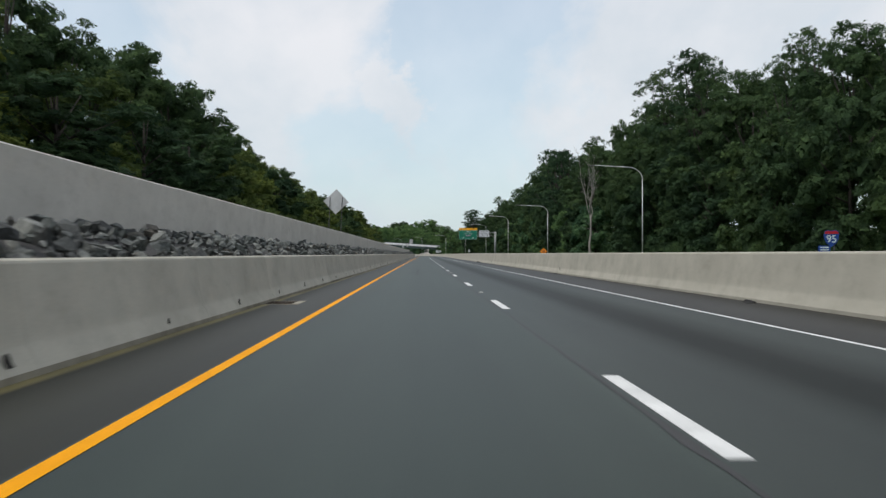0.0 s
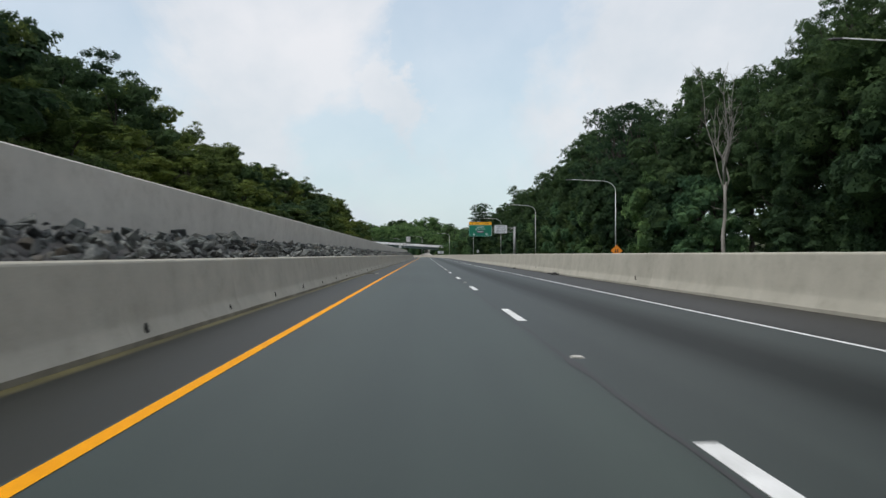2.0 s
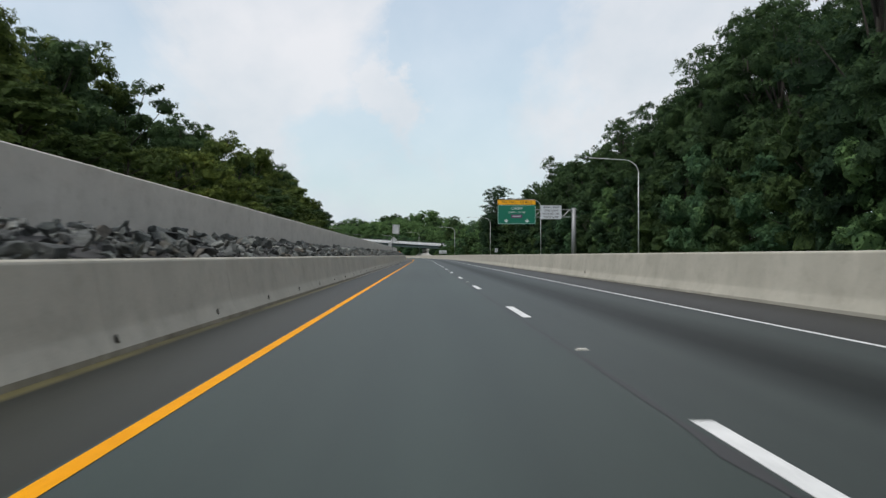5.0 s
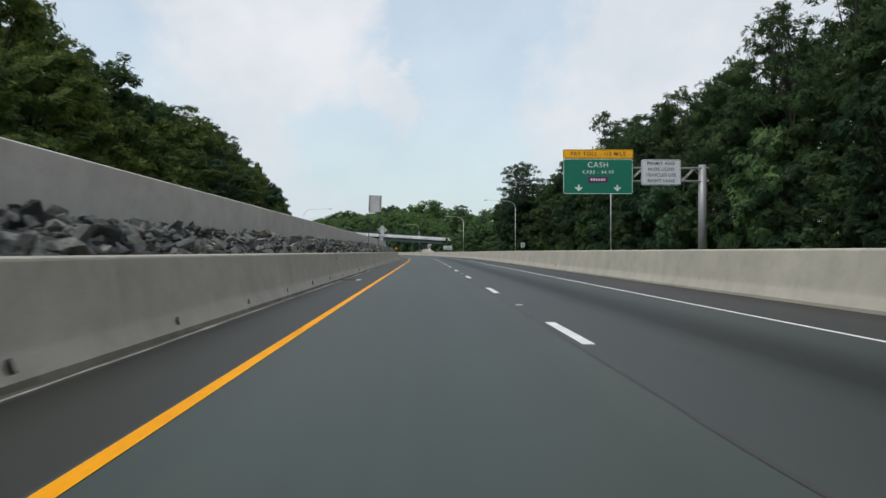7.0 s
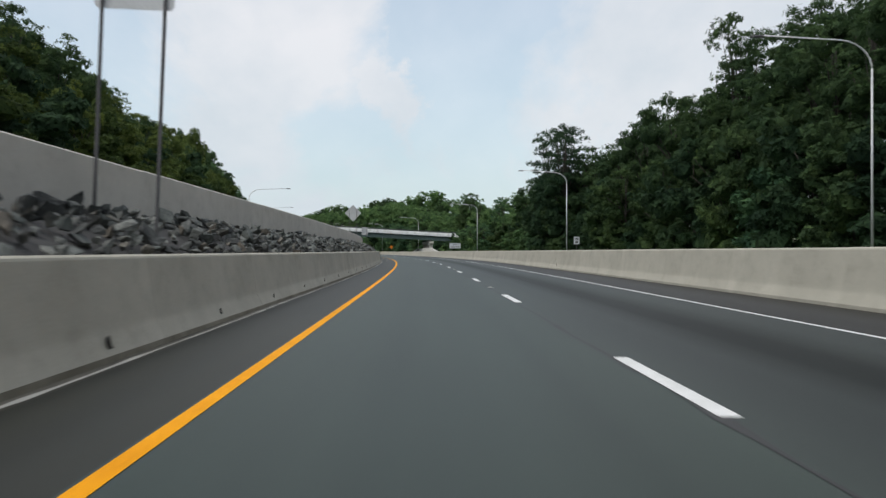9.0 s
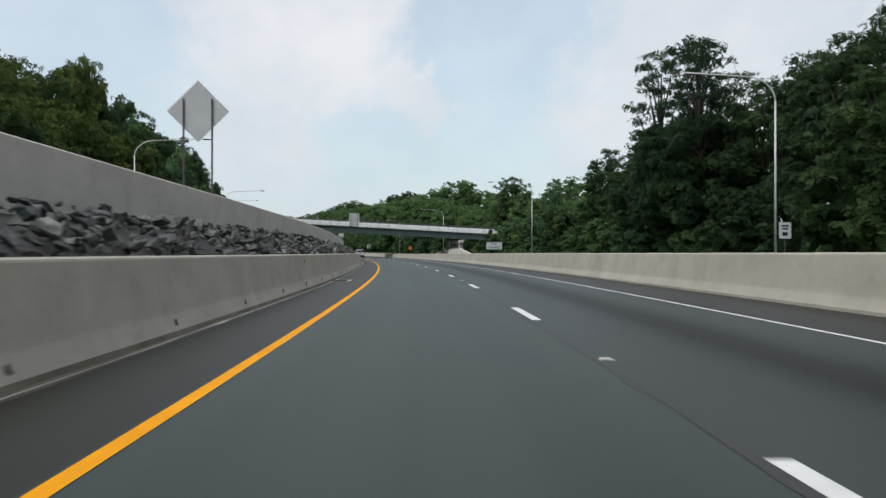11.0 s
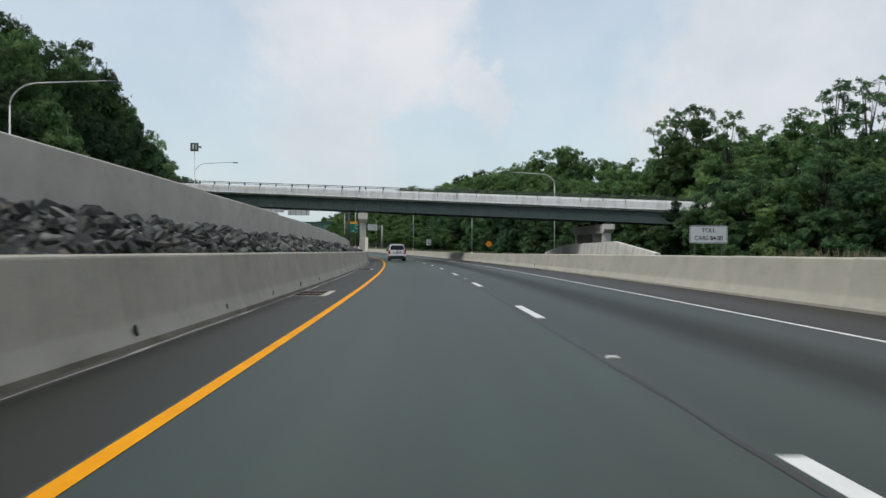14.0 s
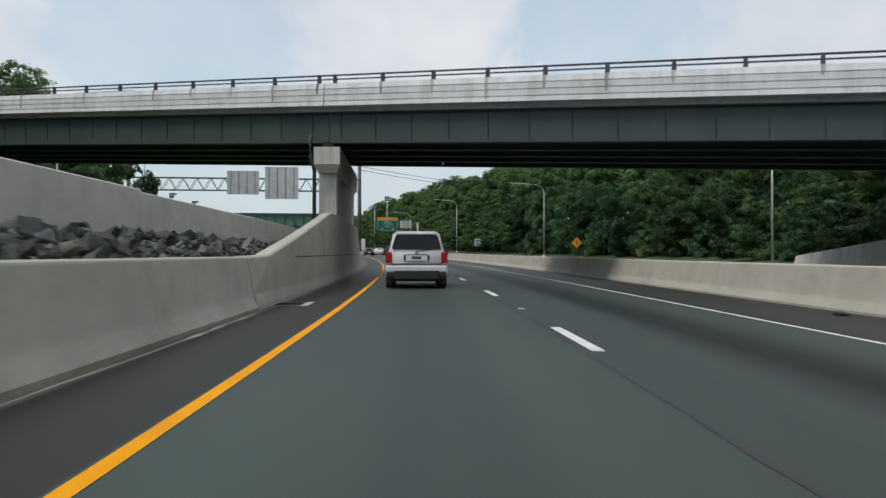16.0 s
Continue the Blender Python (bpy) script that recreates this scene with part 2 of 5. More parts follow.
def foliage(name, dark, light, yellow, cells=12.0, open_share=0.40):
    """Leaf sprays: cells the size of leaves cut the outline, boughs and whole trees set the tone."""
    m, n, l, b = principled(name)
    geo, oi, tc = n.new("ShaderNodeNewGeometry"), n.new("ShaderNodeObjectInfo"), n.new("ShaderNodeTexCoord")
    vo = n.new("ShaderNodeTexVoronoi")
    vo.inputs["Scale"].default_value = cells
    l.new(tc.outputs["Object"], vo.inputs["Vector"])
    tone = n.new("ShaderNodeSeparateColor")
    l.new(vo.outputs["Color"], tone.inputs[0])
    leaf = ramp(n, l, noise_tex(n, l, 0.9, detail=3.0), [(0.30, dark), (0.60, light), (0.78, yellow)])
    leaf = mixed(n, l, "MULTIPLY", 0.8, leaf, ramp(n, l, geo.outputs["Random Per Island"], [(0.0, (0.72, 0.76, 0.76)), (0.6, (1.0, 1.0, 1.0)), (1.0, (1.3, 1.24, 1.1))]))
    whole = ramp(n, l, oi.outputs["Random"], [(0.0, (0.66, 0.72, 0.72)), (0.5, (1.0, 1.0, 0.97)), (1.0, (1.40, 1.26, 0.95))])
    col = mixed(n, l, "MULTIPLY", 1.0, leaf, whole)
    col = mixed(n, l, "MULTIPLY", 0.8, col, ramp(n, l, tone.outputs[0], [(0.0, (0.66, 0.70, 0.70)), (0.6, (1.0, 1.0, 1.0)), (1.0, (1.35, 1.28, 1.15))]))
    clump = noise_tex(n, l, 0.20)
    col = mixed(n, l, "MULTIPLY", 0.9, col, ramp(n, l, clump, [(0.32, (0.60, 0.66, 0.66)), (0.68, (1.32, 1.24, 1.08))]))
    l.new(col, b.inputs["Base Color"])
    b.inputs["Roughness"].default_value = 0.8
    b.inputs["Specular IOR Level"].default_value = 0.12
    tr, mx = n.new("ShaderNodeBsdfTranslucent"), n.new("ShaderNodeMixShader")
    l.new(col, tr.inputs[0])
    mx.inputs[0].default_value = 0.38
    l.new(b.outputs[0], mx.inputs[1])
    l.new(tr.outputs[0], mx.inputs[2])
    cut, gap, clear = n.new("ShaderNodeMath"), n.new("ShaderNodeMixShader"), n.new("ShaderNodeBsdfTransparent")
    cut.operation, cut.inputs[1].default_value = "LESS_THAN", open_share
    l.new(tone.outputs[1], cut.inputs[0])
    l.new(cut.outputs[0], gap.inputs[0])
    l.new(mx.outputs[0], gap.inputs[1])
    l.new(clear.outputs[0], gap.inputs[2])
    l.new(gap.outputs[0], n["Material Output"].inputs[0])
    return m


def plain(name, color, rough=0.5, metal=0.0, wear=0.12):
    return surface(name, tuple(c * (1 - wear) for c in color), tuple(min(1.0, c * (1 + wear)) for c in color), 2.5, 70.0, rough, 0.08, metal)


M_ROAD = asphalt("asphalt", (0.0195, 0.031, 0.027), (0.032, 0.048, 0.041), None, [(1.40, (1, 1, 1)), (1.62, (1.0, 0.90, 0.96)), (2.7, (0.98, 0.87, 0.93)), (3.3, (0.42, 0.37, 0.40)), (3.75, (0.42, 0.37, 0.40)), (4.6, (0.98, 0.88, 0.94))])
M_SHOULDER = asphalt("shoulder_asphalt", (0.0145, 0.0155, 0.0115), (0.026, 0.027, 0.020), (-3.27, -3.36, (0.21, 0.18, 0.075), (0.17, 0.155, 0.125)))
M_SHOULDER_R = asphalt("outer_shoulder_asphalt", (0.0145, 0.015, 0.0140), (0.026, 0.0265, 0.0245), (7.36, 7.58, (0.026, 0.022, 0.017), (0.026, 0.022, 0.017)))
M_YELLOW = surface("yellow_line_paint", (0.75, 0.30, 0.0), (0.85, 0.365, 0.002), 1.5, 30.0, 0.75, 0.2)
M_YELLOW.node_tree.nodes["Principled BSDF"].inputs["Specular IOR Level"].default_value = 0.15
M_RAIL = plain("weathered_rail", (0.075, 0.08, 0.085), 0.5, 0.4)
M_WHITE = surface("white_line_paint", (0.60, 0.61, 0.60), (0.80, 0.81, 0.80), 1.5, 30.0, 0.6, 0.2)
M_BARRIER = concrete("barrier_concrete", (0.385, 0.370, 0.312), (0.485, 0.467, 0.398), 0.04, 0.010)
M_FOOT = concrete("darker_concrete_foot", (0.19, 0.175, 0.135), (0.36, 0.34, 0.28), 0.45, 0.10)
M_WALL = concrete("wall_concrete", (0.50, 0.485, 0.44), (0.60, 0.58, 0.53), 0.04, 0.006)
M_PALE = concrete("pale_concrete", (0.55, 0.54, 0.50), (0.68, 0.67, 0.63), 0.5, 0.03)
M_PARAPET = concrete("parapet_concrete", (0.70, 0.725, 0.745), (0.81, 0.835, 0.855), 0.36, 0.02)
M_DRIP = concrete("dirty_concrete", (0.30, 0.30, 0.29), (0.52, 0.52, 0.51), 0.5, 0.2)
M_STEEL = surface("girder_paint", (0.035, 0.062, 0.062), (0.055, 0.085, 0.083), 0.6, 25.0, 0.55, 0.1, stretch=(1, 1, 0.3))
M_ROCK = surface("riprap_stone", (0.034, 0.039, 0.041), (0.170, 0.177, 0.170), 4.0, 14.0, 0.85, 1.0, distance=0.04, piece=0.5)
M_GRASS = surface("grass_ground", (0.035, 0.05, 0.018), (0.09, 0.11, 0.04), 0.25, 14.0, 0.95, 0.6, distance=0.05)
M_BARK = surface("bark", (0.022, 0.019, 0.016), (0.060, 0.052, 0.043), 1.2, 18.0, 0.95, 0.8, stretch=(1, 1, 0.2), distance=0.03)
M_DEAD = surface("dead_wood", (0.20, 0.19, 0.175), (0.34, 0.325, 0.30), 1.2, 18.0, 0.9, 0.6, stretch=(1, 1, 0.2), distance=0.02)
# lowest stop raised to paint in the windscreen's veiling glare
DARK = ((0.034, 0.064, 0.041), (0.046, 0.088, 0.047), (0.070, 0.117, 0.054))
# leaf green of the farther trees, lightened to stand in for haze
HAZY_GREEN = ((0.050, 0.108, 0.068), (0.100, 0.190, 0.102), (0.160, 0.250, 0.118))
LIGHT = ((0.047, 0.076, 0.029), (0.100, 0.145, 0.049), (0.165, 0.190, 0.064))
M_LEAF, M_CORE = foliage("leaves", *DARK), foliage("inner_leaves", *DARK, 9.0, 0.20)
M_LEAF2, M_CORE2 = foliage("light_leaves", *LIGHT), foliage("light_inner_leaves", *LIGHT, 9.0, 0.20)
M_LEAF3, M_CORE3 = foliage("hazy_green_leaves", *HAZY_GREEN), foliage("hazy_green_inner_leaves", *HAZY_GREEN, 9.0, 0.20)
M_STRAW = surface("dry_weeds", (0.11, 0.11, 0.06), (0.20, 0.19, 0.11), 1.5, 20.0, 0.9, 0.0)
M_ALU = surface("bare_aluminium", (0.52, 0.53, 0.54), (0.66, 0.67, 0.68), 1.2, 30.0, 0.45, 0.08, 0.55)
M_POST = plain("weathered_steel_post", (0.10, 0.10, 0.105), 0.6, 0.4)
M_POLE = plain("galvanised_pole", (0.62, 0.63, 0.64), 0.5, 0.3)
M_GREEN = plain("sign_green", (0.001, 0.165, 0.102), 0.6, 0.0, 0.06)
M_SIGNYEL = plain("sign_yellow", (0.97, 0.46, 0.004), 0.6, 0.0, 0.05)
M_SIGNWHITE = plain("sign_white", (0.62, 0.66, 0.70), 0.45, 0.0, 0.05)
M_SIGNINK = plain("sign_ink", (0.015, 0.015, 0.017), 0.5)
M_LEGEND = plain("sign_legend_white", (0.64, 0.75, 0.72), 0.45, 0.0, 0.05)
M_PURPLE = plain("sign_purple", (0.13, 0.012, 0.11), 0.45)
M_BLUE = plain("sign_blue", (0.012, 0.06, 0.28), 0.45)
M_RED = plain("sign_red", (0.45, 0.02, 0.03), 0.45)
M_ORANGE = plain("sign_orange", (0.85, 0.27, 0.02), 0.5)
M_TRUSS = plain("galvanised_truss", (0.30, 0.31, 0.32), 0.5, 0.4)
M_DARK = plain("dark_iron", (0.02, 0.02, 0.021), 0.6, 0.3)
M_RUST = surface("rusty_grate", (0.020, 0.014, 0.010), (0.070, 0.046, 0.030), 5.0, 40.0, 0.85, 0.5)
M_TAR = plain("tar_joint", (0.022, 0.022, 0.023), 0.6)
M_SKID = surface("tyre_mark", (0.010, 0.014, 0.012), (0.022, 0.029, 0.025), 1.8, 30.0, 0.6, 0.2)
M_GLASS_LAMP = plain("lamp_lens", (0.55, 0.55, 0.52), 0.25)


# ---- the road's line ----
KS = [0, 250, 300, 350, 400, 450, 500, 550, 600, 700, 1200]
KAPPA = [-0.036, -0.0116, -0.0013, 0.6957, 1.0697, 0.5981, 0.7245, 0.8558, 0.923, 1.0, 1.0]
STEP = 2.0
LS = np.arange(-120, 1100, STEP)
LTH = np.cumsum(np.interp(LS, KS, KAPPA) * 1e-3) * STEP
LTH -= np.interp(0, LS, LTH)
LX, LY = np.cumsum(-np.sin(LTH)) * STEP, np.cumsum(np.cos(LTH)) * STEP
LX, LY = LX - np.interp(0, LS, LX), LY - np.interp(0, LS, LY)


def grade(s):
    """Height of the carriageway: level, then a slow rise past the bridge."""
    return 3.0e-5 * max(0.0, s - 525.0) ** 2


def heading(s):
    return float(np.interp(s, LS, LTH))


def along(s, n, z=0.0):
    """The place s metres along the road, n to the right of the driving line, z over the carriageway."""
    a = heading(s)
    return Vector((float(np.interp(s, LS, LX)) + n * math.cos(a), float(np.interp(s, LS, LY)) + n * math.sin(a), grade(s) + z))


def stand(s, n, z=0.0, turn=0.0):
    """A pose on the road's line whose y axis runs down the road."""
    return Matrix.Translation(along(s, n, z)) @ Matrix.Rotation(heading(s) + radians(turn), 4, "Z")


# ---- mesh helpers ----
def link_mesh(name, bm, material, smooth=False):
    me = bpy.data.meshes.new(name)
    bmesh.ops.recalc_face_normals(bm, faces=bm.faces)
    bm.to_mesh(me)
    bm.free()
    for m in material if isinstance(material, (list, tuple)) else [material]:
        me.materials.append(m)
    if smooth:
        for p in me.polygons:
            p.use_smooth = True
    return me


def part(name, bm, material, parent=None, label="", smooth=False, m=None):
    ob = new(name, bm if isinstance(bm, bpy.types.Mesh) else link_mesh(name, bm, material, smooth))
    if parent:
        ob.parent = parent
    if m:
        ob.matrix_basis = m
    if label:
        ob["label"] = label
    return ob


def empty(name, m, label, category, group="", kind=""):
    ob = new(name)
    ob.empty_display_size = 0.2
    ob.matrix_basis = m
    return tagged(ob, label, category, group, kind)


def box(bm, lo, hi, bevel=0.0):
    vs = bmesh.ops.create_cube(bm, size=1.0)["verts"]
    for v in vs:
        v.co = Vector([lo[i] + (v.co[i] + 0.5) * (hi[i] - lo[i]) for i in range(3)])
    if bevel:
        es = list({e for v in vs for e in v.link_edges})
        bmesh.ops.bevel(bm, geom=es, offset=bevel, segments=2, affect="EDGES", profile=0.5)
    return bm


def boxed(lo, hi, bevel=0.0):
    return box(bmesh.new(), lo, hi, bevel)


def tube(bm, pts, radii, sides=8, cap=True):
    """A tapered round tube through the points."""
    pts = [Vector(p) for p in pts]
    rings = []
    for i, p in enumerate(pts):
        d = (pts[min(i + 1, len(pts) - 1)] - pts[max(i - 1, 0)]).normalized()
        u = d.orthogonal().normalized() if abs(d.z) > 0.99 else d.cross(Vector((0, 0, 1))).normalized()
        w = d.cross(u)
        r = radii[i] if isinstance(radii, (list, tuple)) else radii
        rings.append([bm.verts.new(p + r * (math.cos(k * math.tau / sides) * u + math.sin(k * math.tau / sides) * w)) for k in range(sides)])
    for a, b in zip(rings, rings[1:]):
        for k in range(sides):
            bm.faces.new((a[k], a[(k + 1) % sides], b[(k + 1) % sides], b[k]))
    if cap:
        bm.faces.new(rings[0])
        bm.faces.new(rings[-1])
    return bm


def prism(profile, y0, y1):
    """A closed outline in x and z, drawn out along y."""
    bm = bmesh.new()
    a = [bm.verts.new((x, y0, z)) for x, z in profile]
    b = [bm.verts.new((x, y1, z)) for x, z in profile]
    for i in range(len(profile)):
        j = (i + 1) % len(profile)
        bm.faces.new((a[i], a[j], b[j], b[i]))
    bm.faces.new(a)
    bm.faces.new(b)
    return bm


def strip(name, n0, n1, s0, s1, z, material, cols=1, step=4.0, drop=0.0):
    """A sheet along the road between two offsets, with metres as its UV; drop gives it thickness."""
    count = max(2, int((s1 - s0) / step) + 1)
    verts, faces, uv = [], [], []
    for s in np.linspace(s0, s1, count):
        for n in np.linspace(n0, n1, cols + 1):
            verts.append(along(float(s), float(n), z))
            uv.append((n, s))
    w = cols + 1
    for i in range(count - 1):
        for j in range(cols):
            faces.append((i * w + j, i * w + j + 1, (i + 1) * w + j + 1, (i + 1) * w + j))
    me = bpy.data.meshes.new(name)
    me.from_pydata(verts, [], faces)
    me.materials.append(material)
    layer = me.uv_layers.new()
    layer.data.foreach_set("uv", np.array([uv[v] for f in faces for v in f], dtype=np.float32).ravel())
    return me


def lettering(text, size, m, parent, material, name="lettering", depth=0.006, spacing=1.0):
    """Raised letters in the built-in font, centred on the pose m (x right, y up)."""
    cu = bpy.data.curves.new(name, "FONT")
    cu.body, cu.size, cu.align_x, cu.align_y, cu.extrude, cu.offset = text, size, "CENTER", "CENTER", depth, size * 0.008
    cu.space_character = spacing
    tmp = bpy.data.objects.new(name, cu)
    scene.collection.objects.link(tmp)
    bpy.context.view_layer.update()
    me = bpy.data.meshes.new_from_object(tmp.evaluated_get(bpy.context.evaluated_depsgraph_get()))
    bpy.data.objects.remove(tmp)
    bpy.data.curves.remove(cu)
    bm = bmesh.new()
    bm.from_mesh(me)
    todo = set(bm.verts)
    while todo:
        grow, seen = [todo.pop()], set()
        while grow:
            v = grow.pop()
            seen.add(v)
            todo.discard(v)
            grow += [o for e in v.link_edges for o in [e.other_vert(v)] if o not in seen]
        index = {v: i for i, v in enumerate(seen)}
        one = bpy.data.meshes.new("letter")
        one.from_pydata([v.co[:] for v in index], [], [[index[v] for v in f.verts] for f in bm.faces if f.verts[0] in seen])
        one.materials.append(material)
        ob = new("letter", one)
        ob.parent, ob.matrix_basis = parent, m
    bm.free()


UPRIGHT = Matrix.Rotation(radians(90), 4, "X")

# ---- ground and carriageways ----
S0, S1 = -100.0, 1080.0


def hill(s, n):
    """Lie of the land off the road, over the carriageway."""
    if n < -6.0:
        d = -6.0 - n
        end = max(0.0, min(1.0, (640 - s) / 60.0))
        if s > 400:
            d = max(0.0, d - 21.0 * min(1.0, (s - 400) / 30.0))
            end *= max(0.0, 1 - (s - 400) / 30.0)
        return -0.08 + (2.35 + min(d, 60) * 0.10 + 0.6 * noise.noise((s * 0.02, n * 0.05, 0))) * min(1.0, d / 0.6 + 0.2) * (0.35 + 0.65 * end)
    if n > 27:
        d = n - 27
        return -0.08 + min(d, 90) * 0.09 + 0.5 * min(1.0, d / 10) * noise.noise((s * 0.02, n * 0.05, 7))
    return -0.08


def ground_sheet():
    ns = [-2600, -1200, -600, -300, -160, -100, -70, -50, -38, -28, -20, -14, -10, -7.2, -6.15, -5.98, -5.4, -4, 0, 4, 8, 14, 20, 27, 30, 36, 44, 54, 70, 100, 160, 300, 600, 1200, 2600]
    ss = [-2500, -1200, -500, -200] + list(np.arange(-100, 1081, 10.0)) + [1200, 1500, 2200, 3200]
    verts, faces = [], []
    for s in ss:
        t = min(max(s, -100), 1080)
        for n in ns:
            m = n if -100 < n < 100 else n
            p = along(t, m, hill(t, n))
            if s != t:
                p += (s - t) * Vector((0, 1, 0))
            elif abs(n) > 250:
                p.y = p.y * 0.25 + s * 0.75
            verts.append(p)
    w = len(ns)
    for i in range(len(ss) - 1):
        for j in range(w - 1):
            faces.append((i * w + j, i * w + j + 1, (i + 1) * w + j + 1, (i + 1) * w + j))
    me = bpy.data.meshes.new("ground")
    me.from_pydata(verts, [], faces)
    me.materials.append(M_GRASS)
    return me


tagged(new("ground", ground_sheet()), "grassy ground and wooded slopes beside the highway", "ground", kind="structure")
road = tagged(new("road", strip("road", -2.05, 5.40, S0, S1, 0.0, M_ROAD, 4)), "worn grey asphalt carriageway with two lanes", "road", kind="structure")
shoulder = tagged(new("shoulder_left", strip("shoulder_left", -4.3, -2.05, S0, S1, -0.002, M_SHOULDER, 2)), "narrow dark asphalt shoulder beside the median barrier", "shoulder", kind="structure")
tagged(new("shoulder_right", strip("shoulder_right", 5.40, 8.4, S0, S1, -0.002, M_SHOULDER_R, 2)), "dark asphalt shoulder along the concrete barrier", "shoulder", kind="structure")
tagged(new("cash_road", strip("cash_road", 8.4, 22.5, S0, S1, -0.03, M_ROAD, 4)), "asphalt carriageway behind the concrete barrier", "road", kind="structure")
part("edge_line", strip("edge_line", -2.019, -1.893, S0, S1, 0.004, M_YELLOW), None, road, "solid yellow edge line")
part("edge_line", strip("edge_line", 5.28, 5.37, S0, S1, 0.004, M_WHITE), None, road, "solid white edge line")
def cracked_joint(s0, s1, n, seed, fade=lambda s: 1.0):
    """A sealed joint: a band that wanders and swells."""
    rj, bm, last, sway = random.Random(seed), bmesh.new(), None, 0.0
    for k in range(int((s1 - s0) / 0.6)):
        s = s0 + 0.6 * k
        sway = 0.8 * sway + rj.uniform(-0.012, 0.012)
        wide = rj.uniform(0.014, 0.034) + (rj.uniform(0.02, 0.05) if rj.random() < 0.12 else 0.0)
        wide *= fade(s)
        now = [bm.verts.new(along(s, n + sway + d, 0.003)) for d in (-wide, wide)]
        if last:
            bm.faces.new((last[0], last[1], now[1], now[0]))
        last = now
    return bm


part("paving_joint", cracked_joint(S0, 640, 1.527, 21), M_TAR, road, "dark sealed paving joint")
part("gutter_joint", cracked_joint(205, 540, -3.355, 22, lambda s: max(0.15, 0.7 + 1.1 * noise.noise(Vector((s * 0.11, 3.0, 0.0))))), M_WALL, shoulder, "pale crumbling mortar along the shoulder edge")
dash = link_mesh("lane_dash", boxed((-0.075, -3.05, -0.004), (0.075, 0.0, 0.005)), M_WHITE)


def lane_n(s):
    """Offset of the lane line, which wanders a little."""
    return float(np.interp(s, [0, 50, 250, 278, 310, 350, 400, 430], [1.675, 1.665, 1.685, 1.625, 1.605, 1.645, 1.65, 1.68]))


for k in range(-4, 72):
    part("lane_dash", dash, None, road, m=stand(11.886 + 12.192 * k, lane_n(11.886 + 12.192 * k)))

# ---- barriers and wall ----
SEG = 6.0


def barrier_side(name, label, sign, face, s0, s1, height):
    thing = empty(name, Matrix(), label, "barrier", kind="structure")
    prof = [(0, -0.06), (0, 0.062), (-0.094, 0.245), (-0.113, 0.30), (-0.124, 0.37), (-0.165, 0.58), (-0.232, 1.0), (-0.245, 1.025), (-0.275, 1.045), (-0.50, 1.045), (-0.53, 1.02), (-0.62, -0.06)]
    bm = prism([(sign * x, z) for x, z in prof], 0.0025, SEG - 0.0025)
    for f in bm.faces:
        # the low foot faces on the left take the darker concrete
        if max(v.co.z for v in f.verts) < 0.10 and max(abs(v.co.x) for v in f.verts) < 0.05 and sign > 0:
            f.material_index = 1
        if len(f.verts) > 4:
            for e in f.edges:
                e.smooth = False
    for e in bm.edges:
        if max(v.co.z for v in e.verts) < 0.10 or min(v.co.z for v in e.verts) > 0.99:
            e.smooth = False
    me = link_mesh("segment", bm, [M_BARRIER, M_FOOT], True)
    k = 0
    while s0 + k * SEG < s1:
        s = s0 + k * SEG
        a, b = along(s, face), along(s + SEG, face)
        d = b - a
        m = Matrix.Translation(a) @ Matrix.Rotation(math.atan2(-d.x, d.y), 4, "Z") @ Matrix.Diagonal((1, d.length / SEG, height(s) / 1.045, 1))
        part("segment", me, None, thing, m=m)
        k += 1
    return thing


barrier_side("barrier_left", "grey concrete median barrier with sloping toe and darker foot", 1, -3.46, -96, 540, lambda s: 1.05)
barrier_side("barrier_left_far", "grey concrete median barrier past the overpass", 1, -3.46, 582, 1000, lambda s: 1.05)
barrier_side("barrier_right", "pale concrete barrier between the two carriageways", -1, 7.62, -96, 1000, lambda s: float(np.interp(s, [60, 140, 220, 300, 380, 420, 490, 530], [1.156, 1.197, 1.157, 1.168, 1.093, 1.066, 0.955, 0.877])))

wall = empty("wall_left", Matrix(), "tall plain concrete retaining wall above the rocks", "wall", kind="structure")
PANEL = 12.0
wall_me = link_mesh("panel", prism([(0, -0.3), (0, 2.93), (-0.03, 2.96), (-0.17, 2.96), (-0.20, 2.93), (-0.20, -0.3)], 0.002, PANEL - 0.002), M_WALL)
for k in range(57):
    s = -96 + k * PANEL
    a, b = along(s, -5.72), along(s + PANEL, -5.72)
    d = b - a
    top = float(np.interp(s + 6, [20, 70, 140, 230, 300, 400, 440, 480, 520, 545, 590], [2.62, 2.666, 2.637, 2.569, 2.609, 2.699, 2.722, 2.626, 2.428, 2.305, 2.22]))
    part("panel", wall_me, None, wall, m=Matrix.Translation(a) @ Matrix.Rotation(math.atan2(-d.x, d.y), 4, "Z") @ Matrix.Diagonal((1, d.length / PANEL, top / 2.96, 1)))

# ---- rocks between barrier and wall ----
rng = np.random.default_rng(5)


def rock_shapes(count):
    shapes = []
    for _ in range(count):
        bm = bmesh.new()
        for _ in range(10):
            v = rng.normal(size=3)
            v = v / np.linalg.norm(v) * rng.uniform(0.72, 1.12) * np.array([1.05, 0.85, 0.60])
            bm.verts.new(v)
        out = bmesh.ops.convex_hull(bm, input=bm.verts[:])
        bmesh.ops.delete(bm, geom=[v for v in bm.verts if not v.link_faces], context="VERTS")
        bmesh.ops.triangulate(bm, faces=bm.faces[:])
        bm.verts.index_update()
        shapes.append((np.array([v.co[:] for v in bm.verts]), np.array([[v.index for v in f.verts] for f in bm.faces])))
        bm.free()
    return shapes


